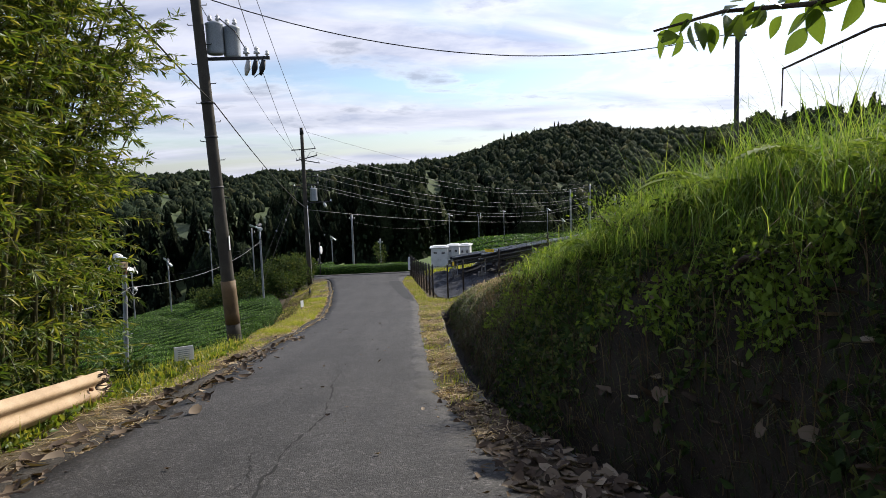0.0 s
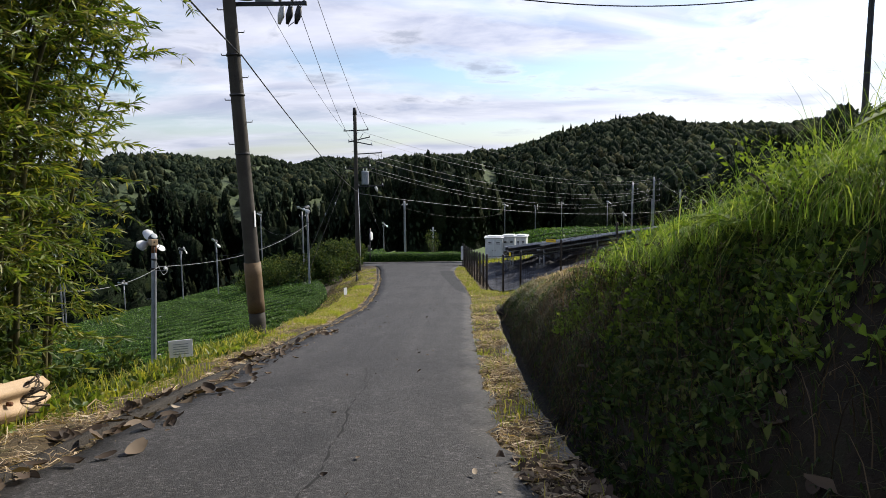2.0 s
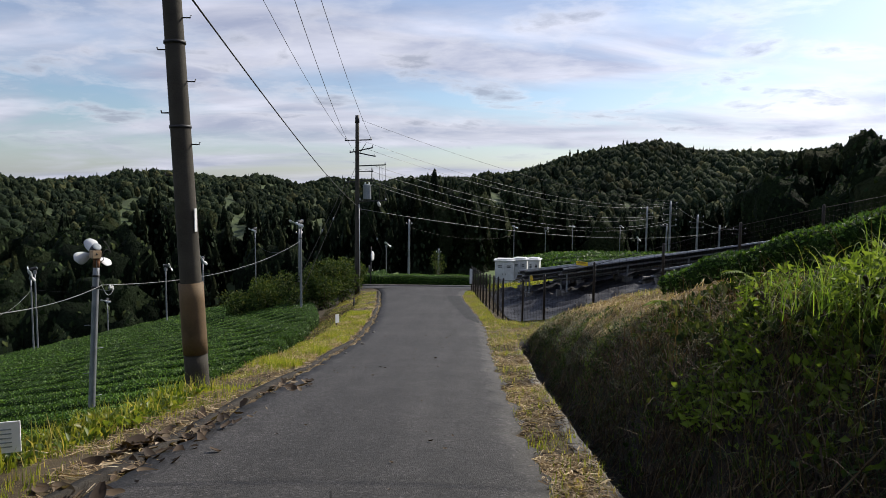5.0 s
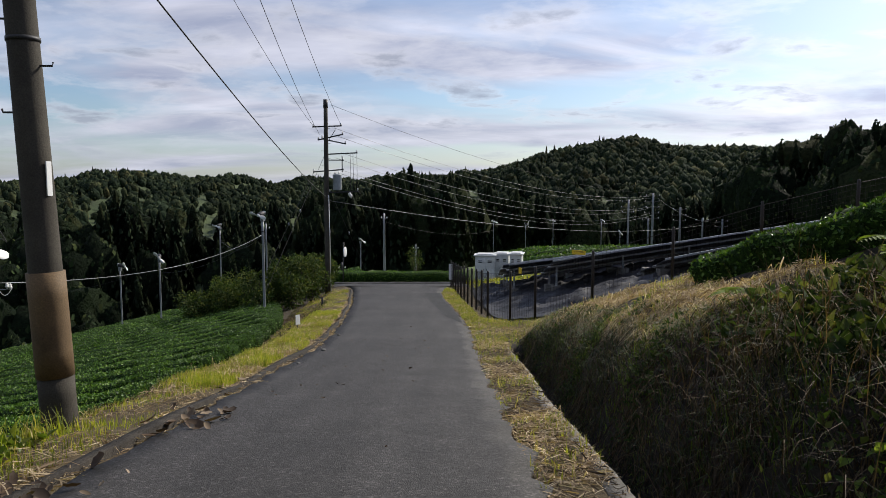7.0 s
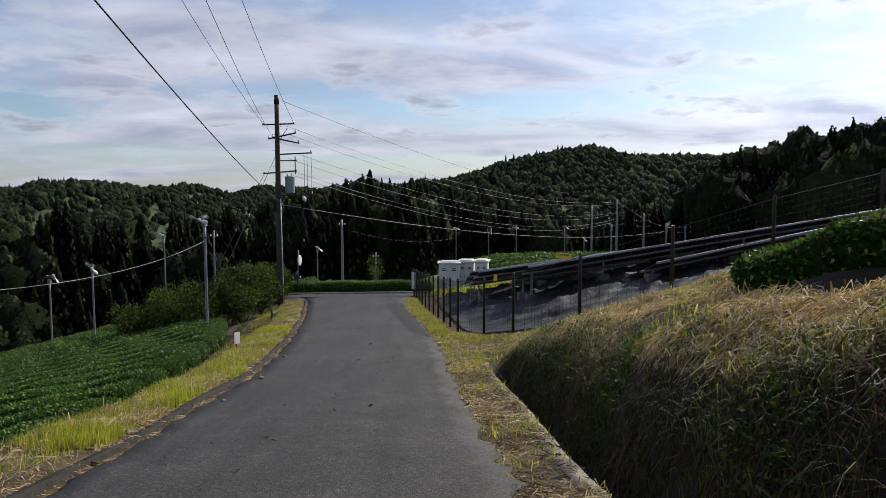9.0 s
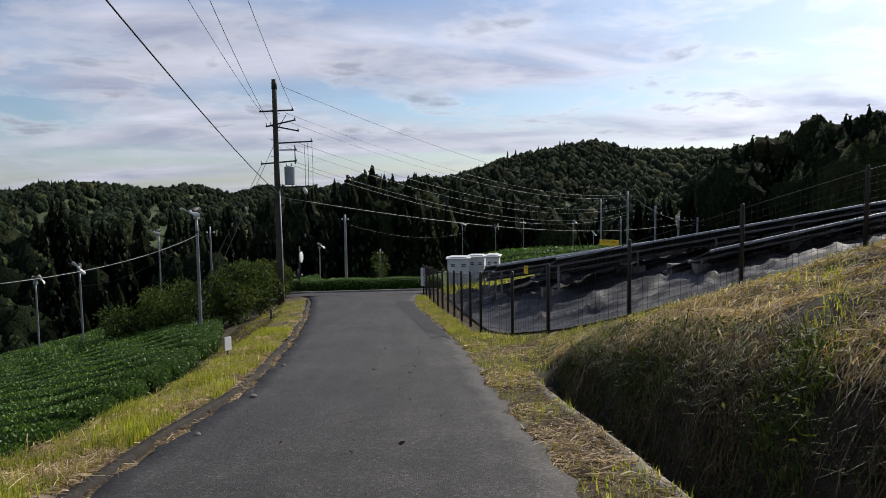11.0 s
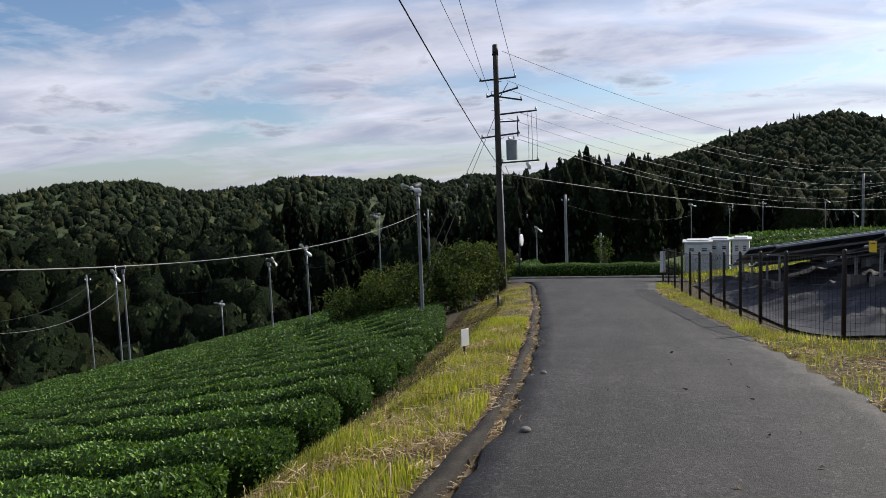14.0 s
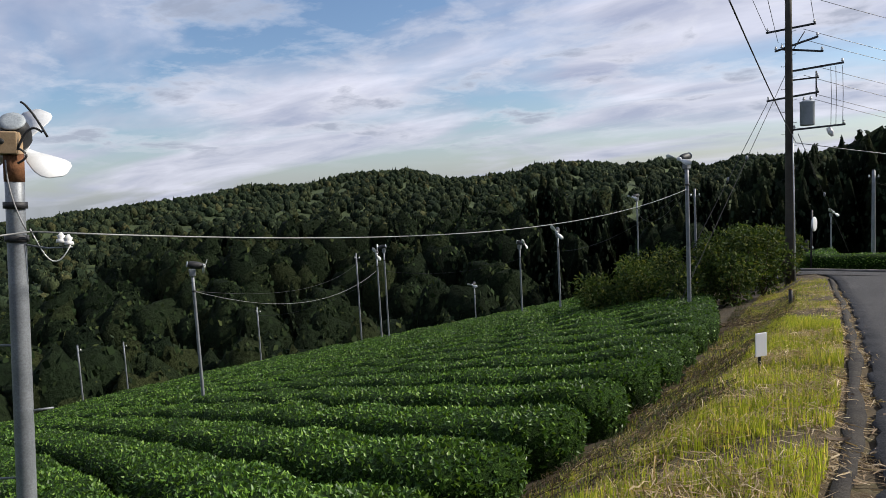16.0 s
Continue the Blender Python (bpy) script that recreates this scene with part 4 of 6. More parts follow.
def utility_pole_far():
    z0 = -5.75
    ob = thing("utility_pole", "dark utility pole with many crossarms and a transformer at the bend", "utility pole", m=Matrix.Translation((*B_FOOT, z0)))
    shaft(ob, 11.75, 0.185, 0.12, M["pole"])
    part("top_cap", tube([(0, 0, 11.3), (0, 0, 11.8)], [0.15, 0.13], 12), M["dark_steel"], ob)
    crossarm(ob, 10.2, -0.85, 0.95, tilt=-0.04)
    crossarm(ob, 9.55, -0.55, 1.05, tilt=-0.22)
    crossarm(ob, 9.3, -0.35, 1.2, y=0.3, tilt=0.2)
    crossarm(ob, 8.55, 0.0, 1.9, tilt=-0.05)
    crossarm(ob, 8.15, -0.15, 1.05, size=0.06)
    crossarm(ob, 7.5, -0.85, 1.05, tilt=-0.08)
    crossarm(ob, 6.2, 0.1, 1.95, tilt=-0.03)
    can(ob, (0.62, 0.25, 6.3), 0.27, 0.95, M["grey_paint"])
    part("cutout", tube([(1.35, 0.2, 6.15), (1.45, 0.2, 5.95), (1.5, 0.2, 5.8)], [0.08, 0.11, 0.04], 8), M["porcelain"], ob)
    for x in (1.45, 1.62, 1.85):
        part("drop_wire", tube([(x, 0.16, 6.2), (x + 0.02, 0.16, 7.4), (x, 0.16, 8.5)], 0.011, 5), M["cable"], ob)
    part("brace", tube([(0.1, 0.2, 9.3), (0.55, 0.2, 10.0)], 0.02, 6), M["dark_steel"], ob)
    part("rod", tube([(0.95, 0.16, 7.4), (0.95, 0.16, 8.4)], 0.03, 6), M["dark_steel"], ob)
    part("earth_pipe", tube([(0.2, -0.1, -0.2), (0.18, -0.12, 3.2), (0.14, -0.12, 6.0)], 0.025, 8), M["porcelain"], ob, "pale earth wire pipe")
    for k, zz in enumerate(np.arange(2.4, 10.5, 0.45)):
        lug(ob, 0, zz, 0.17 - 0.005 * zz, 1 if k % 2 else -1)
    return z0


def wire(a, b, sag, r=0.012, mat="cable", label="black overhead cable between poles", name="overhead_cable", n=26):
    q = np.linspace(0, 1, n)[:, None]
    p = np.array(a) * (1 - q) + np.array(b) * q
    p[:, 2] -= (4 * sag * q * (1 - q))[:, 0]
    ob = part(name, tube(p, r, 6), M[mat], None, smooth=True)
    return tagged(ob, label, "cable", "overhead wires")


za = utility_pole_near()
zb = utility_pole_far()
ax = lambda h: (A_FOOT[0] + A_LEAN[0] * h, A_FOOT[1], za + h)
bx = lambda dx, h: (B_FOOT[0] + dx, B_FOOT[1] + 0.16, zb + h)


def plus(p, dx=0.0, dy=0.0, dz=0.0):
    return (p[0] + dx, p[1] + dy, p[2] + dz)


wire(plus(ax(5.9), 0.16), bx(0.2, 5.7), 0.35, 0.015, label="thick black communication cable between the poles")
wire(plus(ax(5.9), 0.14), (-1.2, -9.0, 6.4), 0.3, 0.015, label="thick black communication cable between the poles")
for dx, h in ((-0.85, 10.35), (0.9, 10.35)):
    wire(plus(ax(10.35), dx), bx(dx, 10.3), 0.55, 0.010)
wire(plus(ax(9.3), 0.75), bx(-0.4, 9.7), 0.6, 0.010)
wire(plus(ax(10.35), -0.8), (-4.5, -14, 12.5), 0.5, 0.010)
wire(plus(ax(10.35), 0.8), (-2.9, -14, 12.5), 0.5, 0.010)
wire(plus(ax(8.35), 0.12), (9.3, 17.2, 5.75), 0.95, 0.013)

# poles beyond the solar field
STEEL_POLES = [(28.0, 97.7, 0.1, 5), (27.7, 108.0, -0.9, 3), (32.8, 101.0, -1.8, 3), (35.5, 100.0, -3.2, 1), (31.9, 112.0, -3.7, 1), (40.3, 105.0, -3.6, 2)]
for x, y, top, arms in STEEL_POLES:
    g = ground_at(x, y)
    ob = thing("utility_pole", "grey steel utility pole with crossarms before the dark woods", "utility pole", "poles before the woods", Matrix.Translation((x, y, g)))
    H = top - g
    shaft(ob, H, 0.17, 0.12, M["steel"])
    for k in range(arms):
        crossarm(ob, H - 0.35 - 0.75 * k, -0.9 - 0.15 * (k % 2), 0.9, size=0.09)
hub = (28.0, 97.7, 0.0)
for k, (h, dz) in enumerate(((10.1, -0.3), (9.6, -0.5), (8.6, -1.6), (8.3, -1.9), (7.6, -2.5), (7.3, -2.7))):
    wire(bx(0.5 + 0.2 * (k % 3), h), plus(hub, -0.6 + 0.4 * (k % 3), 0, dz), 1.5 + 0.12 * k, 0.010, "bright_cable", "pale overhead wire sagging across the valley")
wire(bx(0.3, 11.5), plus(hub, 0, 0, 0.1), 1.2, 0.010)
wire(bx(0.2, 5.65), (35.5, 99.9, -4.2), 1.3, 0.016, "bright_cable", "thick pale cable sagging across the valley")
wire(plus(hub, 0.6, 0, -0.5), (40.3, 105, -4.0), 1.0, 0.016, "bright_cable", "pale overhead wire sagging across the valley")
# stays of the pole at the bend
for dx, top, foot in ((-0.8, 7.4, (-10.6, 44.5)), (-0.1, 8.5, (-9.6, 43.0)), (0.3, 6.0, (-5.2, 60.5))):
    g = ground_at(*foot)
    st = wire(bx(dx, top), (*foot, g), 0.02, 0.013, label="steel stay wire with a round guard", name="stay_wire")
    a = np.array(bx(dx, top)) * 0.62 + np.array((*foot, g)) * 0.38
    part("guard_ball", tube([a - [0, 0, 0.1], a - [0, 0, 0.05], a + [0, 0, 0.05], a + [0, 0, 0.1]], [0.02, 0.05, 0.05, 0.02], 8), M["steel"], st)
# plain poles
for x, y, top, r, lab in ((-4.85, 68.0, -1.5, 0.12, "slim grey pole beyond the hedge"), (9.4, 17.25, 6.15, 0.075, "dark service pole standing on the bank"), (-2.5, 80.0, -5.2, 0.11, "slim grey pole before the woods"),
                         (-7.5, 60.5, -5.0, 0.10, "dark leaning pole by the bend"), (-41.5, 62.5, -6.3, 0.08, "thin pale pole at the field's edge"), (-55.0, 45.5, -11.6, 0.08, "thin pale pole at the field's edge"),
                         (-48.0, 57.0, -10.3, 0.08, "thin pale pole at the field's edge"), (-13.3, 60.8, -2.0, 0.07, "slim steel pole behind the bushes"), (-62.0, 53.0, -13.6, 0.08, "thin pale pole at the field's edge")):
    g = ground_at(x, y)
    ob = thing("slim_pole", lab, "pole", m=Matrix.Translation((x, y, g)))
    shaft(ob, max(top - g, 1.0), r, r * 0.75, M["dark_steel"] if "dark" in lab else M["steel"])
    part("pole_cap", tube([(0, 0, top - g - 0.02), (0, 0, top - g + 0.05)], [r * 0.8, r * 0.5], 10), M["dark_steel"], ob)
    crossarm(ob, top - g - 0.45, -0.3, 0.3, r + 0.02, 0.05)


# ---- frost fans over the tea ----
def fan_blade(length, width):
    """A rounded propeller blade, twisted a little, along +x."""
    n = 10
    q = np.linspace(0, 1, n)
    w = width * np.interp(q, [0, 0.12, 0.35, 0.62, 0.82, 0.94, 1], [0.3, 0.4, 0.78, 1.0, 0.92, 0.6, 0.12])
    tw = 0.6 - 0.45 * q
    x = 0.05 + q * length
    up, lo = [], []
    for k in range(n):
        o = np.array([0, math.sin(tw[k]) * w[k] / 2, math.cos(tw[k]) * w[k] / 2])
        c = np.array([x[k], 0, 0])
        up += [c + o, c - o]
        lo += [c + o + [0, 0.006, -0.008], c - o + [0, 0.006, -0.008]]
    v = np.array(up + lo)
    f = []
    for k in range(n - 1):
        a = 2 * k
        f += [[a, a + 1, a + 3, a + 2], [2 * n + a, 2 * n + a + 2, 2 * n + a + 3, 2 * n + a + 1], [a, a + 2, 2 * n + a + 2, 2 * n + a], [a + 1, 2 * n + a + 1, 2 * n + a + 3, a + 3]]
    return v, [np.array(f)]


def frost_fan(x, y, top, turn, near=False, spin=0.3, r=0.075, lean=None):
    g = ground_at(x, y)
    ob = thing("frost_fan", "grey steel pole with a white-bladed frost fan over the tea", "frost fan", "frost fans", Matrix.Translation((x, y, g)) @ (lean or Matrix.Identity(4)) @ Matrix.Rotation(turn, 4, "Z"))
    H = top - g
    shaft(ob, H, r, r * 0.9, M["steel"], name="post")
    tilt = Matrix.Translation((0, 0.06 if near else -0.02, H + 0.03)) @ Matrix.Rotation(radians(40 if near else 12), 4, "X")
    short = 0.6 if near else 1.0
    if near:
        bk = part("head_bracket", box(0.22, 0.20, 0.20, (0.045, 0.03, H + 0.10), 0.012), M["cream_rail"], ob, "rusty tan steel bracket box")
        part("hole", tube([(0.06, 0.131, H + 0.11), (0.06, 0.136, H + 0.11)], 0.026, 14), M["cable"], bk)
        part("sleeve", tube([(0, 0, H - 0.24), (0, 0, H + 0.01)], r * 0.97, 18), M["rust"], ob, "rusty sleeve at the pole top", smooth=True)
    else:
        part("head_bracket", box(0.18, 0.2, 0.24, (0, 0, H + 0.02), 0.02), M["steel"], ob)
    z = np.linspace(-0.28, 0.22, 6) * short
    v, f = tube(np.stack([0 * z, z, 0 * z + 0.24], -1), [0.08, 0.115, 0.125, 0.125, 0.115, 0.07], 16)
    v = np.array([(tilt @ Vector(p))[:] for p in v])
    part("motor", (v, f), M["dark_steel"], ob, "dark round fan motor", smooth=True)
    v, f = tube([(0, 0.21 * short, 0.24), (0, 0.23 * short, 0.24), (0, 0.24 * short, 0.24)], [0.11, 0.105, 0.06], 16)
    part("motor_cap", (np.array([(tilt @ Vector(p))[:] for p in v]), f), M["grey_paint"], ob, smooth=True)
    v, f = tube(np.stack([0 * z[:3], np.array([-0.36, -0.31, -0.28]) * short, 0 * z[:3] + 0.24], -1), [0.05, 0.08, 0.08], 12)
    v = np.array([(tilt @ Vector(p))[:] for p in v])
    hub_ob = part("hub", (v, f), M["white_paint"], ob, smooth=True)
    for k in range(3 if near else 2):
        m = tilt @ Matrix.Translation((0, -0.34 * short, 0.24)) @ Matrix.Rotation(spin + math.tau / (3 if near else 2) * k, 4, "Y")
        v, f = fan_blade(0.47, 0.34) if near else fan_blade(0.42, 0.19)
        v = np.array([(m @ Vector(p))[:] for p in v])
        part("blade", (v, f), M["white_paint"], ob, "white rounded fan blade", smooth=True)
    for zz in ((H - 0.45, H - 0.75) if near else (H - 0.6,)):
        part("clamp", tube([(0, 0, zz - 0.03), (0, 0, zz + 0.03)], r * 1.15, 14), M["dark_steel"], ob)
    if near:
        for k, zz in enumerate(np.arange(0.9, H - 1.2, 0.62)):
            s = 1 if k % 2 else -1
            part("step_rung", tube([(s * r * 0.8, 0, zz), (s * (r + 0.16), 0, zz + 0.01)], 0.011, 6), M["steel"], ob)
        q = np.linspace(0, 1, 10)
        part("flex_cable", tube(np.stack([-0.10 - 0.20 * q, 0.12 + 0 * q, H + 0.46 - 0.30 * q ** 1.4], -1), 0.011, 6), M["cable"], ob)
        part("flex_cable", tube(np.stack([-0.26 + 0.20 * q, 0.12 + 0 * q, H + 0.20 + 0.06 * np.sin(q * 3.14) - 0.16 * q ** 2], -1), 0.011, 6), M["cable"], ob)
        part("flex_cable", tube(np.stack([-0.06 - 0.07 * np.sin(q * 3.14), 0.12 + 0 * q, H + 0.06 - 0.14 * q], -1), 0.010, 6), M["cable"], ob)
        insulator(ob, (-0.42, 0.02, H - 0.84), 0.05)
        insulator(ob, (-0.36, 0.02, H - 0.82), 0.05)
        part("side_arm", tube([(-0.05, 0.02, H - 0.80), (-0.25, 0.02, H - 0.84), (-0.45, 0.02, H - 0.83)], 0.009, 6), M["steel"], ob)
        q = np.linspace(0, 1, 12)
        part("loop_wire", tube(np.stack([-0.12 - 0.32 * q, 0.05 + 0 * q, H - 0.66 - 0.30 * np.sin(q * 2.6)], -1), 0.006, 5), M["porcelain"], ob)
        part("feed_wire", tube(np.stack([0.04 - 0.14 * q ** 2, 0.095 + 0 * q, H - 0.05 - 0.62 * q], -1), 0.007, 5), M["bright_cable"], ob)
    return ob


frost_fan(-9.6, 22.77, -0.60, radians(-127), near=True, spin=-1.75, r=0.085, lean=Matrix.Rotation(radians(2.3), 4, "Y") @ Matrix.Rotation(radians(-2.8), 4, "X"))
frost_fan(-8.75, 42.3, -0.85, radians(-20), spin=0.3, r=0.065)
for x, y, top, turn, spin in ((-17.8, 51.8, -3.9, 20, 0.9), (-18.5, 66.0, -2.7, -30, 0.2), (-22.4, 33.6, -3.5, 150, 0.5), (-29.5, 51.2, -5.1, 40, 1.1), (-30.1, 52.6, -4.9, -60, 0.4), (-22.0, 55.4, -4.9, 80, 0.7),
                              (6.9, 95.0, -3.7, 10, 0.3), (11.9, 102.0, -4.4, 50, 1.2), (16.7, 108.0, -4.2, -20, 0.1), (25.2, 103.0, -5.6, 0, 0.8), (24.5, 111.0, -4.3, 30, 0.5), (-32.4, 66.5, -9.4, 10, 0.2), (-7.6, 74.0, -4.5, 30, 0.6)):
    frost_fan(x, y, top, radians(turn), spin=spin, r=0.055)
for a, b, s, mt in (((-9.3, 23, -1.3), (-8.75, 42.2, -1.6), 0.55, "bright_cable"), ((-9.3, 23, -1.3), (-8.5, 16.5, -0.9), 0.2, "bright_cable"), ((-8.75, 42.3, -1.6), (-18.5, 66, -3.6), 0.8, "cable"), ((-8.75, 42.3, -1.6), (-17.8, 51.8, -4.7), 0.5, "cable"),
                    ((-22.4, 33.6, -4.1), (-29.5, 51.2, -5.9), 1.1, "bright_cable"), ((-29.5, 51.2, -5.9), (-22.0, 55.4, -5.6), 0.5, "cable"), ((-4.85, 68, -2.2), (6.9, 95, -4.6), 0.8, "cable"), ((-22.4, 33.6, -4.1), (-41.5, 62.5, -7.2), 0.9, "cable"),
                    ((-48, 57, -11), (-30.1, 52.6, -6.2), 0.8, "cable")):
    wire(a, b, s, 0.009, mt, "thin service wire between the fan poles", "service_wire")


# ---- guardrail ----
def guardrail():
    ob = thing("guardrail", "dented cream-painted steel guardrail ending beside the lane", "guardrail")
    ys = np.linspace(-6.5, 7.7, 46)
    xs = left_x(ys) - 0.86
    zs = road_z(ys) + 0.24
    # the W-shaped section, 0.35 high
    h = np.linspace(-0.175, 0.175, 15)
    bulge = 0.03 * np.cos((h / 0.175) * 2 * np.pi) * -1
    v = []
    for k in range(len(ys)):
        flare = 0.10 * np.clip((ys[k] - 7.15) / 0.55, 0, 1) ** 2
        for j in range(15):
            v.append((xs[k] + bulge[j] - flare, ys[k], zs[k] + h[j] * (1 - 0.25 * (flare > 0.08))))
    v = np.array(v)
    a = (np.arange(len(ys) - 1)[:, None] * 15 + np.arange(14)[None]).ravel()
    f = np.stack([a, a + 15, a + 16, a + 1], -1)
    back = v - [0.006, 0, 0]
    n = len(v)
    e = np.arange(14) + (len(ys) - 1) * 15
    edge = np.arange(len(ys) - 1) * 15
    rim = np.r_[np.stack([e, e + n, e + n + 1, e + 1], -1), np.stack([edge, edge + n, edge + 15 + n, edge + 15], -1), np.stack([edge + 14, edge + 29, edge + 29 + n, edge + 14 + n], -1)]
    part("beam", (np.r_[v, back], [np.r_[f, f[:, ::-1] + n, rim]]), M["cream_rail"], ob, smooth=True)
    for y in (7.0, 3.2, -0.6, -4.4):
        x = float(left_x(y)) - 0.96
        g = ground_at(x, y)
        part("post", tube([(x, y, g - 0.3), (x, y, float(road_z(y)) + 0.40)], 0.057, 12), M["cream_rail"], ob, smooth=True)
        part("bolt", tube([(x + 0.09, y, float(road_z(y)) + 0.24), (x + 0.13, y, float(road_z(y)) + 0.24)], 0.02, 8), M["rust"], ob)
    q = np.linspace(0, 1, 30)
    for k in range(3):
        p = np.stack([-3.44 + 0.05 * np.sin(q * 19 + k), 7.28 + 0.09 * np.cos(q * 15 + 2 * k) + 0.04 * k, float(road_z(7.3)) + 0.43 - 0.32 * q], -1)
        part("tied_vine", tube(p, 0.008, 5), M["bark"], ob, "dry vine wound round the rail end")


guardrail()


# ---- boards and markers ----
def board(x, y, w, h, top, turn, mat, label, post="steel"):
    g = ground_at(x, y)
    ob = thing("notice_board", label, "sign", m=Matrix.Translation((x, y, g)) @ Matrix.Rotation(turn, 4, "Z"))
    part("post", tube([(0, 0, -0.2), (0, 0, top - g - h * 0.2)], 0.02, 8), M[post], ob)
    part("panel", box(w, 0.015, h, (0, -0.03, top - g - h / 2), 0.004), M[mat], ob)
    return ob


b = board(-3.68, 11.0, 0.32, 0.25, -0.60, radians(22), "plate_white", "faded white notice board on a thin post in the grass")
for k in range(5):
    part("text_bar", box(0.2, 0.003, 0.010, (0, -0.0395, (-0.60 - ground_at(-3.68, 11.0)) - 0.06 - 0.035 * k)), M["grey_paint"], b)
board(-4.4, 29.3, 0.17, 0.30, -3.15, radians(52), "plate_white", "small white marker plate on a dark post in the verge", "dark_steel")
g = ground_at(-5.6, 40.7)
ob = thing("marker_post", "short dark marker post in the grass verge", "post", m=Matrix.Translation((-5.6, 40.7, g)))
part("stake", tube([(0, 0, -0.2), (0, 0, 0.45)], 0.05, 8), M["dark_steel"], ob)
part("cap", tube([(0, 0, 0.44), (0, 0, 0.48)], [0.055, 0.03], 8), M["rust"], ob)
g = ground_at(-7.0, 57.6)
ob = thing("traffic_mirror", "round roadside mirror seen edge-on on a dark post", "mirror", m=Matrix.Translation((-7.0, 57.6, g)) @ Matrix.Rotation(radians(80), 4, "Z") @ Matrix.Rotation(radians(4), 4, "Y"))
part("post", tube([(0, 0, -0.3), (0, 0, -3.2 - g)], 0.045, 10), M["dark_steel"], ob)
part("mirror_disc", tube([(0, -0.08, -3.9 - g), (0, -0.14, -3.9 - g), (0, -0.15, -3.9 - g)], [0.36, 0.36, 0.31], 24), M["white_paint"], ob)

# ---- solar field ----
FENCE = [(0.72, 53.0), (1.68, 33.4), (2.35, 32.0), (3.0, 30.6), (4.5, 29.1), (6.5, 28.0), (8.6, 27.2), (10.8, 26.6), (13.0, 26.2)]


def fence():
    ob = thing("mesh_fence", "dark brown wire mesh fence on slim posts round the solar field", "fence")
    pts = []
    n = 10
    for k in range(n):
        q = k / n
        pts.append((FENCE[0][0] * (1 - q) + FENCE[1][0] * q, FENCE[0][1] * (1 - q) + FENCE[1][1] * q))
    pts += FENCE[1:]
    post_mesh = None
    H = 1.72
    zs = [ground_at(*p) for p in pts]
    for (x, y), z in zip(pts, zs):
        if post_mesh is None:
            o = part("post", tube([(0, 0, -0.3), (0, 0, H), (0, 0, H + 0.04)], [0.042, 0.042, 0.025], 10), M["brown_steel"], ob)
            post_mesh = o.data
        else:
            o = new("post", post_mesh)
            o.parent = ob
        o.location = (x, y, z)
    for k in range(len(pts) - 1):
        a, b = np.array([*pts[k], zs[k]]), np.array([*pts[k + 1], zs[k + 1]])
        d = b - a
        L = np.hypot(d[0], d[1])
        pieces = []
        for j in range(int(L / 0.11)):
            c = a + d * (j + 0.5) / int(L / 0.11)
            pieces.append(tube([c + [0, 0, 0.04], c + [0, 0, H - 0.06]], 0.0032, 3, caps=False))
        for zz in np.linspace(0.05, H - 0.06, 12):
            big = zz > H - 0.08 or zz < 0.06
            pieces.append(tube([a + [0, 0, zz], b + [0, 0, zz]], 0.009 if big else 0.003, 4, caps=False))
        part("mesh_panel", join(pieces), M["brown_steel"], ob)
    return pts, zs


FP, FZ = fence()


def plate(x, y, z, w, h, turn, mat, label, bars=0):
    ob = thing("warning_plate", label, "sign", m=Matrix.Translation((x, y, z)) @ Matrix.Rotation(turn, 4, "Z"))
    part("panel", box(w, 0.012, h, (0, 0, 0), 0.003), M[mat], ob)
    for k in range(bars):
        part("text_bar", box(w * 0.7, 0.003, h * 0.08, (0, -0.0075, h * (0.3 - 0.2 * k))), M["dark_steel"], ob)


plate(0.70, 52.9, -4.75, 0.26, 1.05, radians(-6), "white_paint", "white notice sheet fixed to the fence corner")
plate(4.12, 29.35, -1.25, 0.46, 0.13, radians(-40), "yellow", "yellow warning plate wired to the fence top", 2)
plate(2.6, 31.35, -2.05, 0.15, 0.2, radians(-60), "yellow", "small yellow plate wired to the fence", 1)


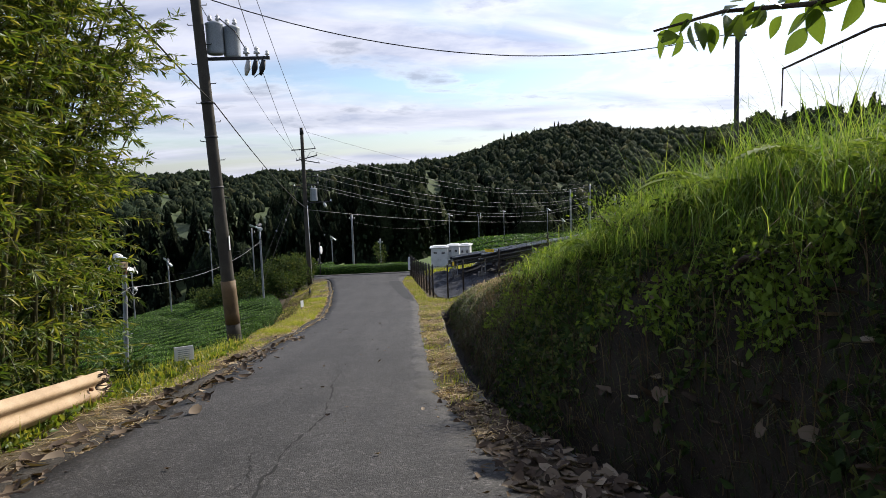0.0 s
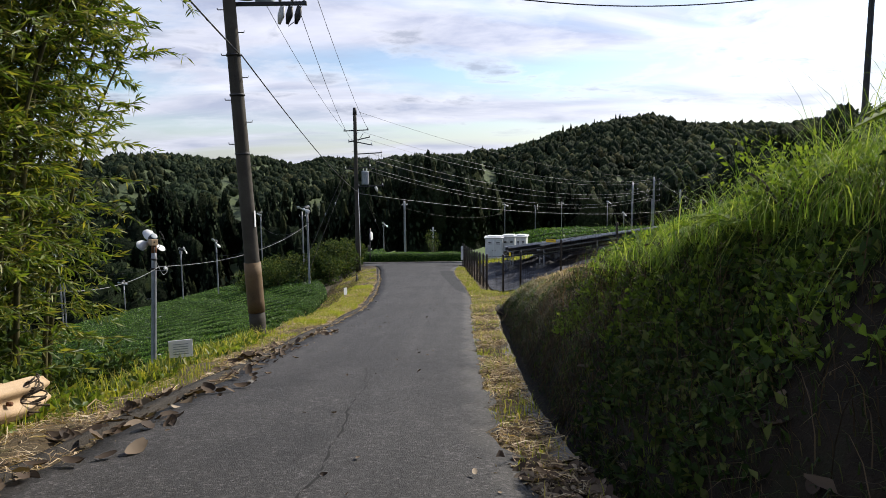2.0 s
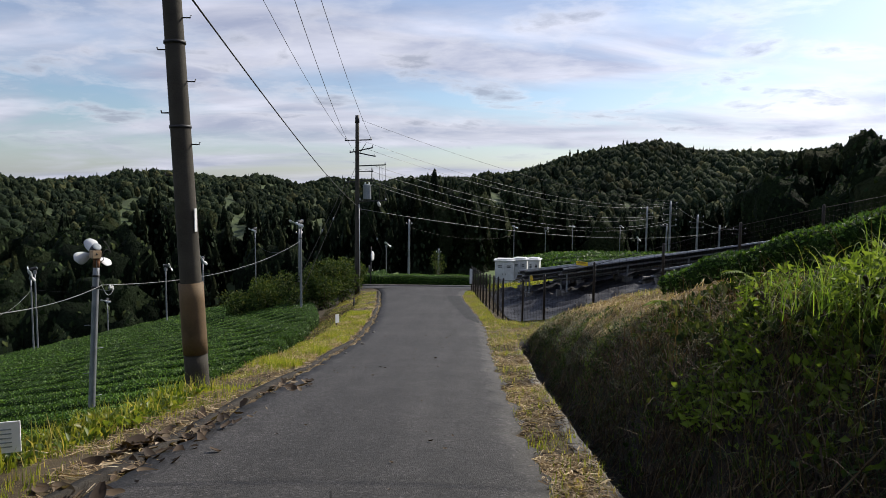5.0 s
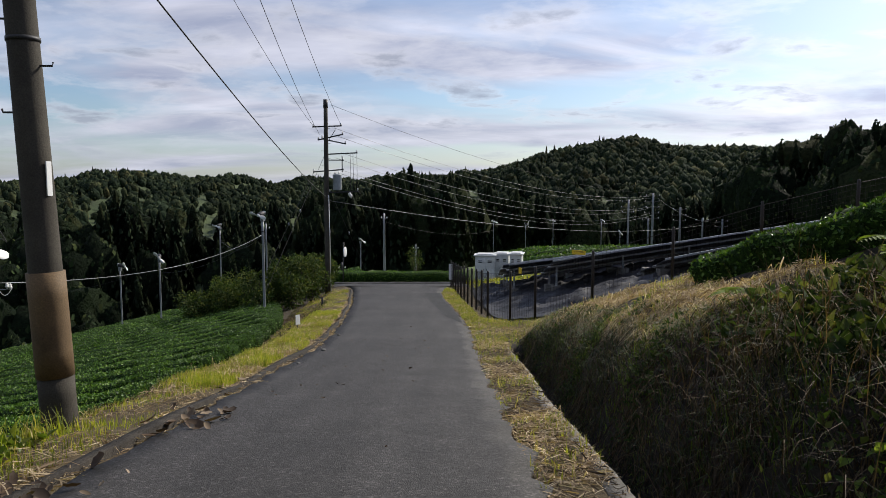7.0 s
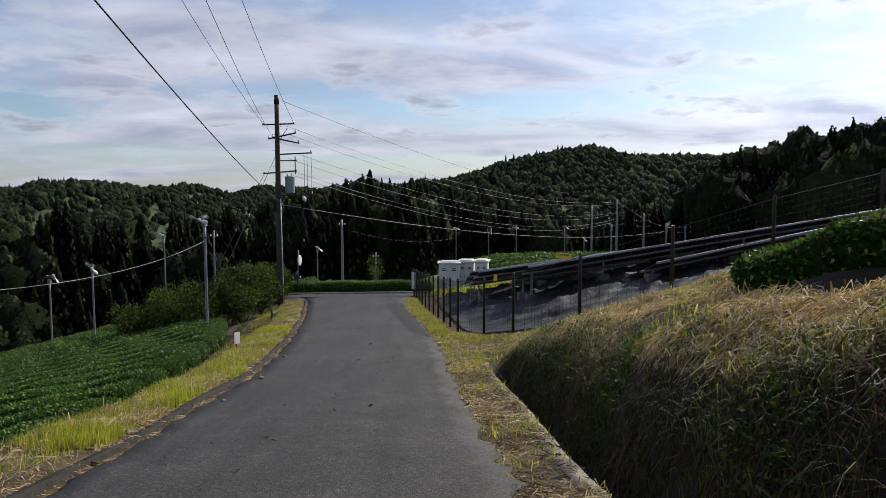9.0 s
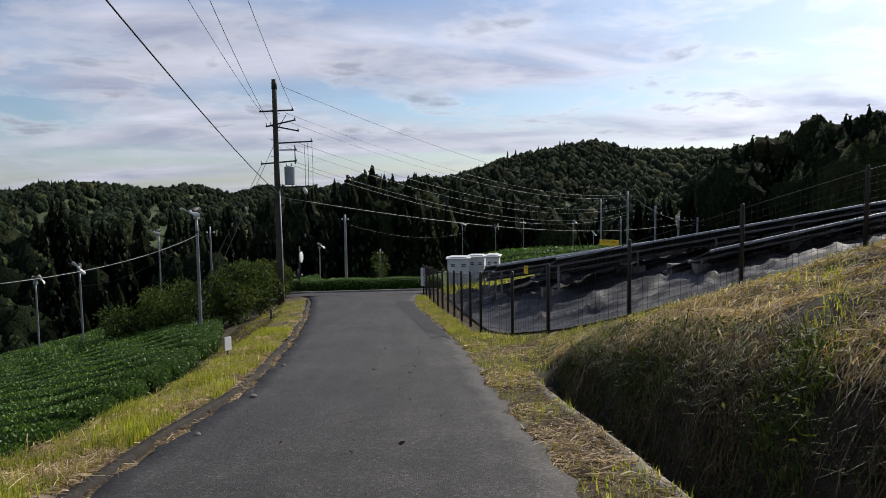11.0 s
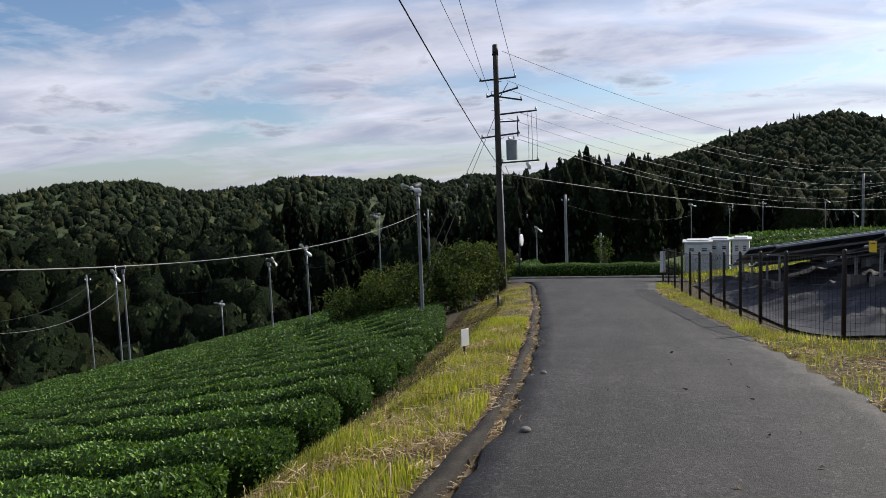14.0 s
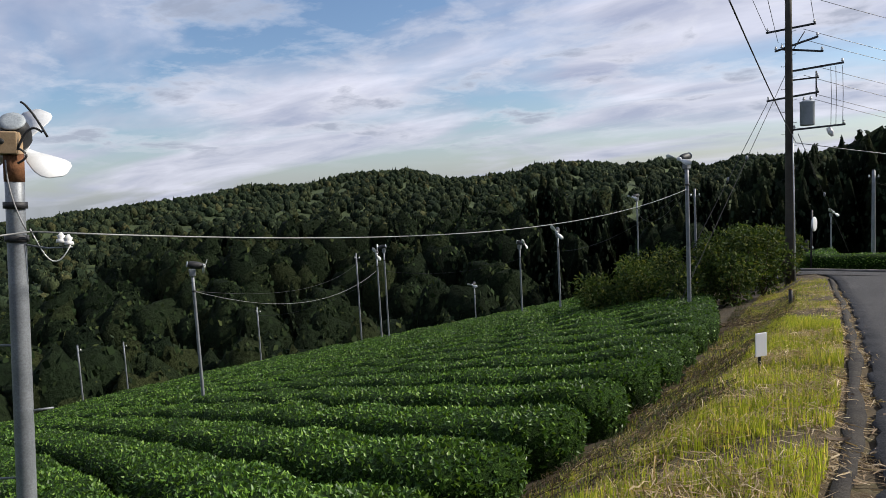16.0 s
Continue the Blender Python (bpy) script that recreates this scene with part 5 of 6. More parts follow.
def solar_table(x0, x1, y, z0, z1, depth=4.3, drop=1.15, label="row of dark solar panels on an aluminium rack"):
    """A row of panels that faces away, its high edge towards the lane, on posts."""
    ob = thing("solar_array", label, "solar panels", "solar rows")
    L = x1 - x0
    slope = (z1 - z0) / L
    n = max(2, int(L / 1.02))
    mesh = None
    turn = Matrix.Rotation(-math.atan(slope), 4, "Y") @ Matrix.Rotation(-math.atan2(drop, depth), 4, "X")
    span = math.hypot(depth, drop)
    for k in range(n):
        for j in range(2):
            q = (k + 0.5) / n
            yy = y + depth * (j + 0.5) / 2
            at = Vector((x0 + L * q, yy, z0 + slope * L * q - drop * (j + 0.5) / 2))
            if mesh is None:
                o = part("solar_panel", box(L / n - 0.02, span / 2 - 0.02, 0.035, (0, 0, 0), 0.004), M["panel"], ob)
                mesh = o.data
            else:
                o = new("solar_panel", mesh)
                o.parent = ob
            o.matrix_basis = Matrix.Translation(at) @ turn
    for j, (dy, nm) in enumerate(((-0.03, "edge_rail"), (depth * 0.3, "purlin"), (depth * 0.72, "purlin"), (depth + 0.03, "edge_rail"))):
        p = [(x0 - 0.1, y + dy, z0 - drop * dy / depth - (0.0 if j in (0, 3) else 0.06)), (x1 + 0.1, y + dy, z1 - drop * dy / depth - (0.0 if j in (0, 3) else 0.06))]
        d = Vector(p[1]) - Vector(p[0])
        part(nm, box(d.length, 0.05, 0.07, (Vector(p[0]) + d / 2), 0.004, Matrix.Rotation(-math.atan(slope), 4, "Y")), M["aluminium"], ob)
    for k in range(max(2, int(L / 2.6)) + 1):
        q = k / max(2, int(L / 2.6))
        x = x0 + 0.3 + (L - 0.6) * q
        for dy in (depth * 0.3, depth * 0.72):
            top = z0 + slope * (x - x0) - drop * dy / depth - 0.09
            g = ground_at(x, y + dy)
            part("leg", box(0.07, 0.07, top - g, (x, y + dy, (top + g) / 2), 0.004), M["aluminium"], ob)
            part("footing", box(0.42, 0.42, 0.40, (x, y + dy, g + 0.12), 0.02), M["concrete"], ob, "square concrete footing")
    return ob


solar_table(4.6, 22.0, 36.2, -2.24, 0.42)
solar_table(7.6, 24.0, 31.6, -1.68, 1.50)
solar_table(3.4, 15.0, 41.5, -3.0, -1.45)
solar_table(3.6, 16.0, 47.0, -3.6, -2.0)


def weed_sheet():
    """A wrinkled weed-control sheet pegged over the slope."""
    xs, ys = np.arange(1.9, 25, 0.16), np.arange(27.6, 51, 0.16)
    X, Y = np.meshgrid(xs, ys, indexing="ij")
    lim = np.interp(Y, [26, 27.2, 28, 29.1, 30.6, 32, 33.4, 53], [13, 8.8, 6.8, 4.8, 3.3, 2.6, 1.95, 1.0])
    X = np.maximum(X, lim)
    wr = 0.15 * (1 - np.abs(np.sin(X * 0.5 + Y * 1.1 + 0.8 * np.sin(X * 1.7)))) ** 3 + 0.12 * (1 - np.abs(np.sin(X * 1.9 - Y * 0.45 + np.sin(Y * 0.7)))) ** 4 + 0.03 * np.sin(X * 3.7 - Y * 1.3) * np.sin(Y * 0.9) + 0.02 * np.sin(Y * 6.1 + X * 2.2) + 0.10 * (1 - np.abs(np.sin(X * 1.1 + Y * 2.6 + 1.3 * np.sin(X * 0.9 - Y * 0.3)))) ** 6 + 0.08 * (1 - np.abs(np.sin(X * 2.9 - Y * 1.3 + 1.7 * np.sin(Y * 0.5)))) ** 7
    Z = ground_z(X, Y) + 0.05 + wr * np.clip((X - lim) / 1.2, 0.08, 1)
    ny = len(ys)
    v = np.stack([X, Y, Z], -1).reshape(-1, 3)
    i, j = np.meshgrid(np.arange(len(xs) - 1), np.arange(ny - 1), indexing="ij")
    a = (i * ny + j).ravel()
    f = np.stack([a, a + ny, a + ny + 1, a + 1], -1)
    wide = np.abs(v[f, 0].max(1) - v[f, 0].min(1)) > 0.01
    ob = new("weed_sheet", mesh_from("weed_sheet", v, f[wide], M["sheet"]))
    tagged(ob, "wrinkled grey weed-control sheet laid under the solar panels", "ground sheet")


weed_sheet()


# ---- power cabinets ----
def cabinet(x, y, w, d, top, turn, label, vents=2, roof_over=0.12):
    g = ground_at(x, y)
    h = top - g
    ob = thing("power_cabinet", label, "cabinet", "power cabinets", Matrix.Translation((x, y, g)) @ Matrix.Rotation(turn, 4, "Z"))
    part("body", box(w, d, h, (0, 0, h / 2 + 0.1), 0.03), M["white_paint"], ob)
    part("plinth", box(w + 0.2, d + 0.2, 0.25, (0, 0, 0.0), 0.02), M["concrete"], ob)
    bm = box(w + 2 * roof_over, d + 2 * roof_over, 0.10, (0, 0, h + 0.15), 0.03)
    part("roof", box(w * 0.8, d * 0.8, 0.10, (0, 0, h + 0.23), 0.03, bm=bm), M["white_paint"], ob)
    for k in range(2):
        dx = (k - 0.5) * w * 0.48
        dr = part("door", box(w * 0.44, 0.03, h * 0.84, (dx, -d / 2 - 0.012, h / 2 + 0.1), 0.008), M["white_paint"], ob)
        part("handle", box(0.03, 0.03, 0.14, (dx + (0.4 - k * 0.8) * w * 0.44 * 0.9, -d / 2 - 0.04, h * 0.5), 0.004), M["dark_steel"], dr)
        for j in range(vents):
            part("vent", box(w * 0.2, 0.02, 0.07, (dx, -d / 2 - 0.035, h * 0.86 - 0.12 * j), 0.003), M["dark_steel"], dr)


cabinet(3.75, 64.4, 1.6, 1.5, -4.9, radians(-6), "white steel power cabinet with a peaked roof")
cabinet(5.2, 65.0, 1.2, 1.5, -4.85, radians(-12), "white steel inverter cabinet with dark louvres")
cabinet(6.2, 63.4, 0.95, 1.6, -4.7, radians(-12), "white steel inverter cabinet with dark louvres", 3)
cabinet(7.6, 56.5, 0.8, 0.5, -4.75, radians(-8), "small grey-white junction box on a plinth", 1, 0.04)

# ---- kerbs ----
def strip(name, ys, x0, x1, z_top, depth, mat, label):
    """A long narrow block along the lane with uneven edges."""
    n = len(ys)
    wob = 0.012 * np.sin(ys * 7.3) + 0.01 * np.sin(ys * 17.1)
    v = np.concatenate([np.stack([x0 + wob, ys, z_top - depth], -1), np.stack([x0 + wob, ys, z_top + wob * 0.5], -1), np.stack([x1 + wob, ys, z_top - wob * 0.4], -1), np.stack([x1 + wob, ys, z_top - depth], -1)])
    a = np.arange(n - 1)
    f = np.concatenate([np.stack([a + k * n, a + 1 + k * n, a + 1 + (k + 1) * n, a + (k + 1) * n], -1) for k in range(3)])
    caps = np.array([[0, n, 2 * n, 3 * n], [n - 1, 4 * n - 1, 3 * n - 1, 2 * n - 1]])
    ob = new(name, mesh_from(name, v, np.r_[f, caps], M[mat], smooth=False))
    return tagged(ob, label, "kerb", kind="structure")


ys = np.arange(3.2, 24.9, 0.3)
strip("kerb_ditch", ys, kerb_x(ys) - 0.07, kerb_x(ys) + 0.09, road_z(ys) - 0.02, 0.5, "concrete", "worn concrete edge of the roadside ditch")
ys = np.arange(-6, 51, 0.3)
strip("kerb_verge", ys, left_x(ys) - 0.19, left_x(ys) - 0.06 + 0.03 * np.sin(ys * 1.7), road_z(ys) + 0.02 + 0.02 * np.sin(ys * 0.9), 0.3, "kerb", "low dark dirty kerb between lane and verge")
xs = np.arange(-7.5, 2.0, 0.3)
v0 = np.stack([xs, 57.0 + 0.02 * xs, road_z(57.0) + 0 * xs], -1)
pieces = tube(v0 + [0, 0, 0.06], 0.11, 6)
tagged(new("kerb_crossing", mesh_from("kerb_crossing", *pieces, M["concrete"])), "low pale kerb along the crossing lane", "kerb", kind="structure")


# ---- grass ----
def sprinkle(n, xfun, ylo, yhi, power=1.0):
    """n places: y between two limits, x by a function of y and a number from 0 to 1."""
    y = ylo + (yhi - ylo) * rng.random(n) ** power
    x = xfun(y, rng.random(n))
    return np.stack([x, y, ground_z(x, y)], -1)


def grass_patch(name, p, hmin, hmax, width, mat, label, bend=(0.2, 1.1), segs=3, lean_to=None, spread=3.14):
    n = len(p)
    h = hmin + (hmax - hmin) * rng.random(n) ** 1.5
    lean = (rng.random(n) * 2 - 1) * spread + (lean_to if lean_to is not None else 0)
    bd = bend[0] + (bend[1] - bend[0]) * rng.random(n)
    v, f = blades(p - [0, 0, 0.02], h, width * (0.6 + 0.8 * rng.random(n)), lean, bd, segs)
    ob = new(name, mesh_from(name, v, f, M[mat], smooth=False))
    return tagged(ob, label, "grass", kind="stuff")


def mown(name, p, lmin, lmax, width, label, lift=0.07, mat="straw"):
    """Cut stalks lying flat where the mower left them, a little crossed and propped."""
    n = len(p)
    a = rng.random(n) * 6.283
    L = lmin + (lmax - lmin) * rng.random(n) ** 1.4
    ends = np.stack([np.cos(a) * L / 2, np.sin(a) * L / 2], -1)
    p0, p2 = p.copy(), p.copy()
    p0[:, :2] -= ends
    p2[:, :2] += ends
    z = lift * rng.random((3, n)) ** 2 + 0.006
    p0[:, 2], p2[:, 2] = ground_z(p0[:, 0], p0[:, 1]) + z[0], ground_z(p2[:, 0], p2[:, 1]) + z[1]
    mid = (p0 + p2) / 2 + np.stack([-np.sin(a) * L * 0.09, np.cos(a) * L * 0.09, z[2] * 0.6], -1) * rng.normal(size=(n, 1))
    mid[:, 2] = np.maximum(mid[:, 2], ground_z(mid[:, 0], mid[:, 1]) + 0.006)
    w = (width * (0.5 + rng.random(n)))[:, None] * np.stack([-np.sin(a), np.cos(a), 0.6 * rng.normal(size=n)], -1)
    v = np.stack([p0 - w * 0.4, p0 + w * 0.4, mid - w * 0.5, mid + w * 0.5, p2], 1).reshape(-1, 3)
    o = np.arange(n)[:, None] * 5
    ob = new(name, mesh_from(name, v, [o + [[0, 1, 3, 2]], o + [[2, 3, 4]]], M[mat], smooth=False))
    return tagged(ob, label, "straw", kind="stuff")


def patchy(p, scale, cut, seed=0.0):
    """Keeps places where a slow pattern is over cut, for tufts and bare spots."""
    a = np.sin(p[:, 0] * scale + seed) * np.sin(p[:, 1] * scale * 0.83 + 1.3 + seed) + 0.6 * np.sin(p[:, 0] * scale * 2.3 - p[:, 1] * scale * 1.9 + seed * 2)
    return p[a + 0.5 * rng.normal(size=len(p)) > cut]


verge = lambda y, q: left_x(y) - 0.28 - q ** 0.9 * np.interp(y, [0, 12, 20, 40, 52], [1.6, 1.7, 2.5, 2.6, 2.2])
grass_patch("verge_grass", patchy(sprinkle(66000, verge, 7, 51, 0.85), 1.6, -0.15), 0.05, 0.16, 0.010, "grass", "bright yellow-green grass on the sunlit verge", (0.05, 0.7), 2)
flat = lambda y, q: left_x(y) - 0.25 - q * 1.35
grass_patch("verge_grass", patchy(sprinkle(80000, flat, 18.5, 36, 1.15), 2.6, 0.1, 0.7), 0.05, 0.22, 0.010, "grass", "upright tufts of bright grass on the verge", (0.05, 0.5), 2)
mown("verge_straw", patchy(sprinkle(42000, verge, 2, 50, 0.9), 1.3, 0.1, 2.0), 0.08, 0.30, 0.0055, "dry cut straw lying on the verge")
mown("verge_straw", patchy(sprinkle(36000, flat, 18, 34), 2.1, 0.3, 5.5), 0.08, 0.30, 0.0055, "dry cut straw lying in heaps on the verge", 0.12)
slope_foot = lambda y, q: left_x(y) - 1.25 - q * 1.9
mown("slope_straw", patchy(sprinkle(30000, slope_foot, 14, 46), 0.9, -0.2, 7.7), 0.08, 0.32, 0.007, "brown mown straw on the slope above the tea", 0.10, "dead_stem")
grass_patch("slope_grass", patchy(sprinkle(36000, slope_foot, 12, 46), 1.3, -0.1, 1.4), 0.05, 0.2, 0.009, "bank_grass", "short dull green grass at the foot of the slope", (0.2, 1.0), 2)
near_kerb = lambda y, q: left_x(y) + 0.10 - 0.42 * q + 0.10 * np.sin(y * 2.1) + 0.06 * np.sin(y * 5.7)
mown("kerb_straw", patchy(sprinkle(15000, near_kerb, -1, 46), 2.5, 0.0, 1.0), 0.08, 0.28, 0.007, "dry straw blown along the kerb", 0.05)
weedy = lambda y, q: left_x(y) - 0.8 - 3.2 * q
grass_patch("weedy_grass", sprinkle(15000, weedy, 1.5, 15.5), 0.10, 0.42, 0.014, "grass", "weedy grass between guardrail and tea field", (0.2, 1.1), 2)
shoulder = lambda y, q: right_x(y) + 0.02 + q * np.maximum(kerb_x(y) - right_x(y) + 0.06, 0.25)
mown("shoulder_litter", patchy(sprinkle(9000, shoulder, 4.0, 26), 2.3, -0.2, 1.1), 0.06, 0.24, 0.007, "brown dead stalks on the narrow shoulder", 0.05, "dead_stem")
mown("shoulder_straw", patchy(sprinkle(17000, shoulder, 4.5, 26), 1.5, 0.0, 3.0), 0.06, 0.26, 0.008, "dry straw on the narrow shoulder by the ditch", 0.05)
grass_patch("shoulder_grass", patchy(sprinkle(6000, shoulder, 5.0, 27), 2.1, 0.1, 5.0), 0.05, 0.18, 0.011, "grass", "short green grass on the shoulder by the ditch", (0.2, 1.0), 2)
apron = lambda y, q: right_x(y) + 0.1 + q * (np.interp(y, [24, 27, 29, 30.6, 33.4, 53], [7.0, 6.8, 4.6, 3.0, 1.4, 0.9]) - right_x(y) - 0.1)
grass_patch("apron_grass", patchy(sprinkle(22000, apron, 24.2, 52, 1.5), 1.8, -0.5, 4.0), 0.05, 0.26, 0.012, "grass", "green and yellow grass before the fence", (0.2, 1.1), 2)
mown("apron_straw", patchy(sprinkle(22000, apron, 24.0, 50, 1.5), 1.4, -0.2, 8.0), 0.08, 0.32, 0.009, "dry straw before the fence", 0.06)
under = lambda y, q: 1.9 + 10 * q
grass_patch("far_weeds", sprinkle(6000, under, 51.5, 62), 0.1, 0.5, 0.03, "grass", "weeds round the power cabinets", (0.2, 0.9), 2)
crest_x = lambda y: kerb_x(y) + 0.47 + bank_h(y) / 1.35
face = lambda y, q: kerb_x(y) + 0.40 + q * (crest_x(y) - kerb_x(y) - 0.1)
grass_patch("bank_grass", patchy(sprinkle(40000, face, -1.0, 25.4), 1.7, -0.45, 6.0), 0.06, 0.30, 0.011, "bank_grass", "rough bank grass with the bank's shade in its colour", (0.5, 1.6), 2, math.pi, 1.3)
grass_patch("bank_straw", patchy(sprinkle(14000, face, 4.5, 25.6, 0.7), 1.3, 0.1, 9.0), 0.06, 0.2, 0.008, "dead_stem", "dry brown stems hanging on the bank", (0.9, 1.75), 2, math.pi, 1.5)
top = lambda y, q: crest_x(y) - 0.25 + q * 1.7
mown("crest_straw", patchy(sprinkle(44000, top, 9.0, 26.5, 0.85), 1.5, -0.5, 0.4), 0.08, 0.34, 0.008, "sunlit dry straw along the bank crest", 0.12)
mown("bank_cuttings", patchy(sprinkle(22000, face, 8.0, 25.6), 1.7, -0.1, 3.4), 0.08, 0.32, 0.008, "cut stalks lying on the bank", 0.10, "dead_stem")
grass_patch("bank_tufts", patchy(sprinkle(20000, face, 6.0, 25.0), 2.7, 0.55, 1.9), 0.07, 0.24, 0.010, "fern", "green tufts growing on the bank", (0.3, 1.3), 2, math.pi, 2.2)
weeds_on_face = patchy(sprinkle(5000, face, 9.0, 25.0), 2.2, 0.7, 6.6)
back = lambda y, q: crest_x(y) + 1.2 + q * (np.interp(y, [21, 26, 27, 28], [12.0, 12.0, 8.5, 6.0]) - crest_x(y) - 1.2)
mown("bank_top_straw", sprinkle(16000, back, 20.8, 27.8), 0.10, 0.4, 0.011, "sunlit dry straw between the bank and the fence", 0.10)
grass_patch("bank_top_grass", patchy(sprinkle(9000, back, 20.8, 27.8), 1.7, 0.1, 2.9), 0.08, 0.26, 0.012, "grass", "short green grass between the bank and the fence", (0.2, 1.0), 2)
grass_patch("crest_grass", patchy(sprinkle(16000, top, 4.0, 25, 1.1), 1.9, -0.1, 1.5), 0.06, 0.22, 0.011, "grass", "green grass along the bank crest", (0.2, 1.2), 2)


# ---- low broad-leaved weeds ----
def weeds(name, p, size, mat, label, up=0.6):
    n = len(p)
    k = 5
    at = np.repeat(p, k, 0) + rng.normal(size=(n * k, 3)) * np.array([0.05, 0.05, 0.03]) + [0, 0, 0.05]
    along = rand_dirs(n * k, up)
    s = size * (0.5 + rng.random(n * k))
    v, f = leaves(at, along, rand_dirs(n * k, 1.2), s, s * 0.55)
    return tagged(new(name, mesh_from(name, v, f, M[mat], smooth=False)), label, "weeds", kind="stuff")


weeds("bank_weeds", patchy(sprinkle(6500, face, -1, 9, 1.2), 1.4, 0.1, 2.2), 0.075, "bush_leaf", "low dark broad-leaved weeds on the bank")
upper = lambda y, q: crest_x(y) - 0.75 + q * 1.1
weeds("upper_weeds", patchy(sprinkle(5200, upper, 3.0, 12), 2.3, 0.2, 4.1), 0.07, "fern", "bright leafy weeds spilling over the bank crest")
grass_patch("dry_stems", sprinkle(3200, face, 1.5, 15), 0.25, 0.8, 0.007, "dead_stem", "long dry stems sticking out of the bank", (0.3, 1.7), 4, math.pi, 2.0)
weeds("bank_seedlings", weeds_on_face, 0.05, "bush_leaf", "small green seedlings on the mown bank")
weeds("verge_weeds", sprinkle(4200, weedy, 3, 15), 0.09, "bamboo_leaf", "bright leafy weeds under the bamboo")
weeds("crest_weeds", sprinkle(3600, top, 2, 15), 0.10, "bush_leaf", "leafy green weeds on the crest")


# ---- tall grass clumps on the crest ----
def tall_clump(x, y, h, n, label):
    g = ground_at(x, y)
    base = np.stack([x + 0.22 * rng.normal(size=n), y + 0.28 * rng.normal(size=n), np.full(n, g)], -1)
    v, f = blades(base, h * (0.55 + 0.6 * rng.random(n)), 0.005 + 0.006 * rng.random(n), rng.random(n) * 6.28, 0.6 + 2.2 * rng.random(n) ** 1.3, 5)
    ob = new("tall_grass_clump", mesh_from("tall_grass_clump", v - np.array([x, y, g]), f, M["pampas"], smooth=False))
    ob.location = (x, y, g)
    tagged(ob, label, "tall grass", "tall grass on the crest", "stuff")


for k in range(30):
    y = 2.2 + 0.22 * k + 0.15 * math.sin(k * 7.7)
    hh = float(np.interp(y, [2.2, 4, 6.5, 7.8, 9], [1.0, 1.15, 1.05, 0.9, 0.6]))
    x = float(crest_x(y)) + (0.15, 0.5, 0.95, 1.5)[k % 4] + 0.1 * math.sin(k * 3.1)
    tall_clump(x, y, hh * (0.6 + 0.75 * rng.random()), 290, "tall arching pampas-like grass clump on the bank crest")


for k in range(12):
    y = 8.7 + 0.22 * k
    tall_clump(float(crest_x(y)) + (0.1, 0.5, 0.9)[k % 3], y, 0.35 + 0.3 * rng.random(), 200, "short arching grass clump on the bank crest")


# ---- ferns ----
def fern(x, y, z, n, size, turn0=0.0, label="bright green fern with arching fronds on the bank"):
    ob = thing("fern", label, "fern", "ferns", Matrix.Translation((x, y, z)))
    for k in range(n):
        a = turn0 + 6.283 * k / n + 0.3 * rng.normal()
        L = size * (0.7 + 0.5 * rng.random())
        q = np.linspace(0, 1, 18)
        rise = 0.75 + 0.3 * rng.random()
        spine = np.stack([np.cos(a) * L * q * 0.85, np.sin(a) * L * q * 0.85, L * (rise * q - 0.75 * q ** 2)], -1)
        d = unit(np.gradient(spine, axis=0))
        side = unit(np.cross(d, np.array([0, 0, 1.0])))
        at = np.repeat(spine[2:], 2, 0)
        s = np.tile([1.0, -1.0], 16)[:, None]
        along = np.repeat(side[2:], 2, 0) * s + np.repeat(d[2:], 2, 0) * 0.45
        ln = np.repeat(L * 0.30 * np.sin(np.pi * np.clip(q[2:] * 0.85 + 0.12, 0, 1)), 2)
        frond = join([leaves(at, along, np.tile([[0, 0, 1.0]], (32, 1)), ln, ln * 0.28, 0.1), tube(spine, 0.004, 4)])
        part("frond", frond, M["fern"], ob)


for x, y, s in ((2.95, 15.3, 0.5), (3.5, 14.0, 0.55), (3.1, 8.2, 0.9), (3.6, 6.4, 1.0), (3.3, 5.2, 0.95), (3.9, 4.4, 1.05), (4.3, 7.3, 1.1), (4.3, 5.6, 1.1), (2.55, 6.9, 0.7)):
    fern(x, y, ground_at(x, y) + 0.05, 8, s)


# ---- bushes by the bend ----
def bush(x, y, w, h, n, leaf, label, mat="bush_leaf", limbs=9):
    g = ground_at(x, y)
    ob = thing("bush", label, "bush", m=Matrix.Translation((x, y, g)))
    tips, stems = [], []
    for k in range(limbs):
        a, r = rng.random() * 6.28, rng.random() ** 0.5 * w * 0.42
        tip = np.array([math.cos(a) * r, math.sin(a) * r, h * (0.55 + 0.4 * rng.random() - 0.5 * (r / w) ** 2)])
        q = np.linspace(0, 1, 6)[:, None]
        stems.append(tube(tip * q + np.array([0, 0, 0.1]) * np.sin(q * 3.14), np.linspace(0.035, 0.008, 6), 5))
        tips.append(tip)
    tagged(part("branchwork", join(stems), M["bark"], ob), kind="stuff")
    tips = np.array(tips)
    c = tips[rng.integers(0, len(tips), n)] * np.where(rng.random((n, 1)) < 0.5, 0.2 + 0.75 * rng.random((n, 1)), 1.0)
    d = rand_dirs(n, 0.15)
    rad = (0.35 + 0.65 * rng.random(n) ** 0.5) * (0.16 + 0.10 * rng.random(n)) * w
    at = c + d * rad[:, None] * [1, 1, 0.9]
    at[:, 2] = np.maximum(at[:, 2], 0.05)
    s = leaf * (0.6 + 0.8 * rng.random(n))
    v, f = leaves(at, unit(d + rand_dirs(n)), rand_dirs(n, 1.0), s, s * 0.5)
    tagged(part("foliage", (v, f), M[mat], ob), kind="stuff")


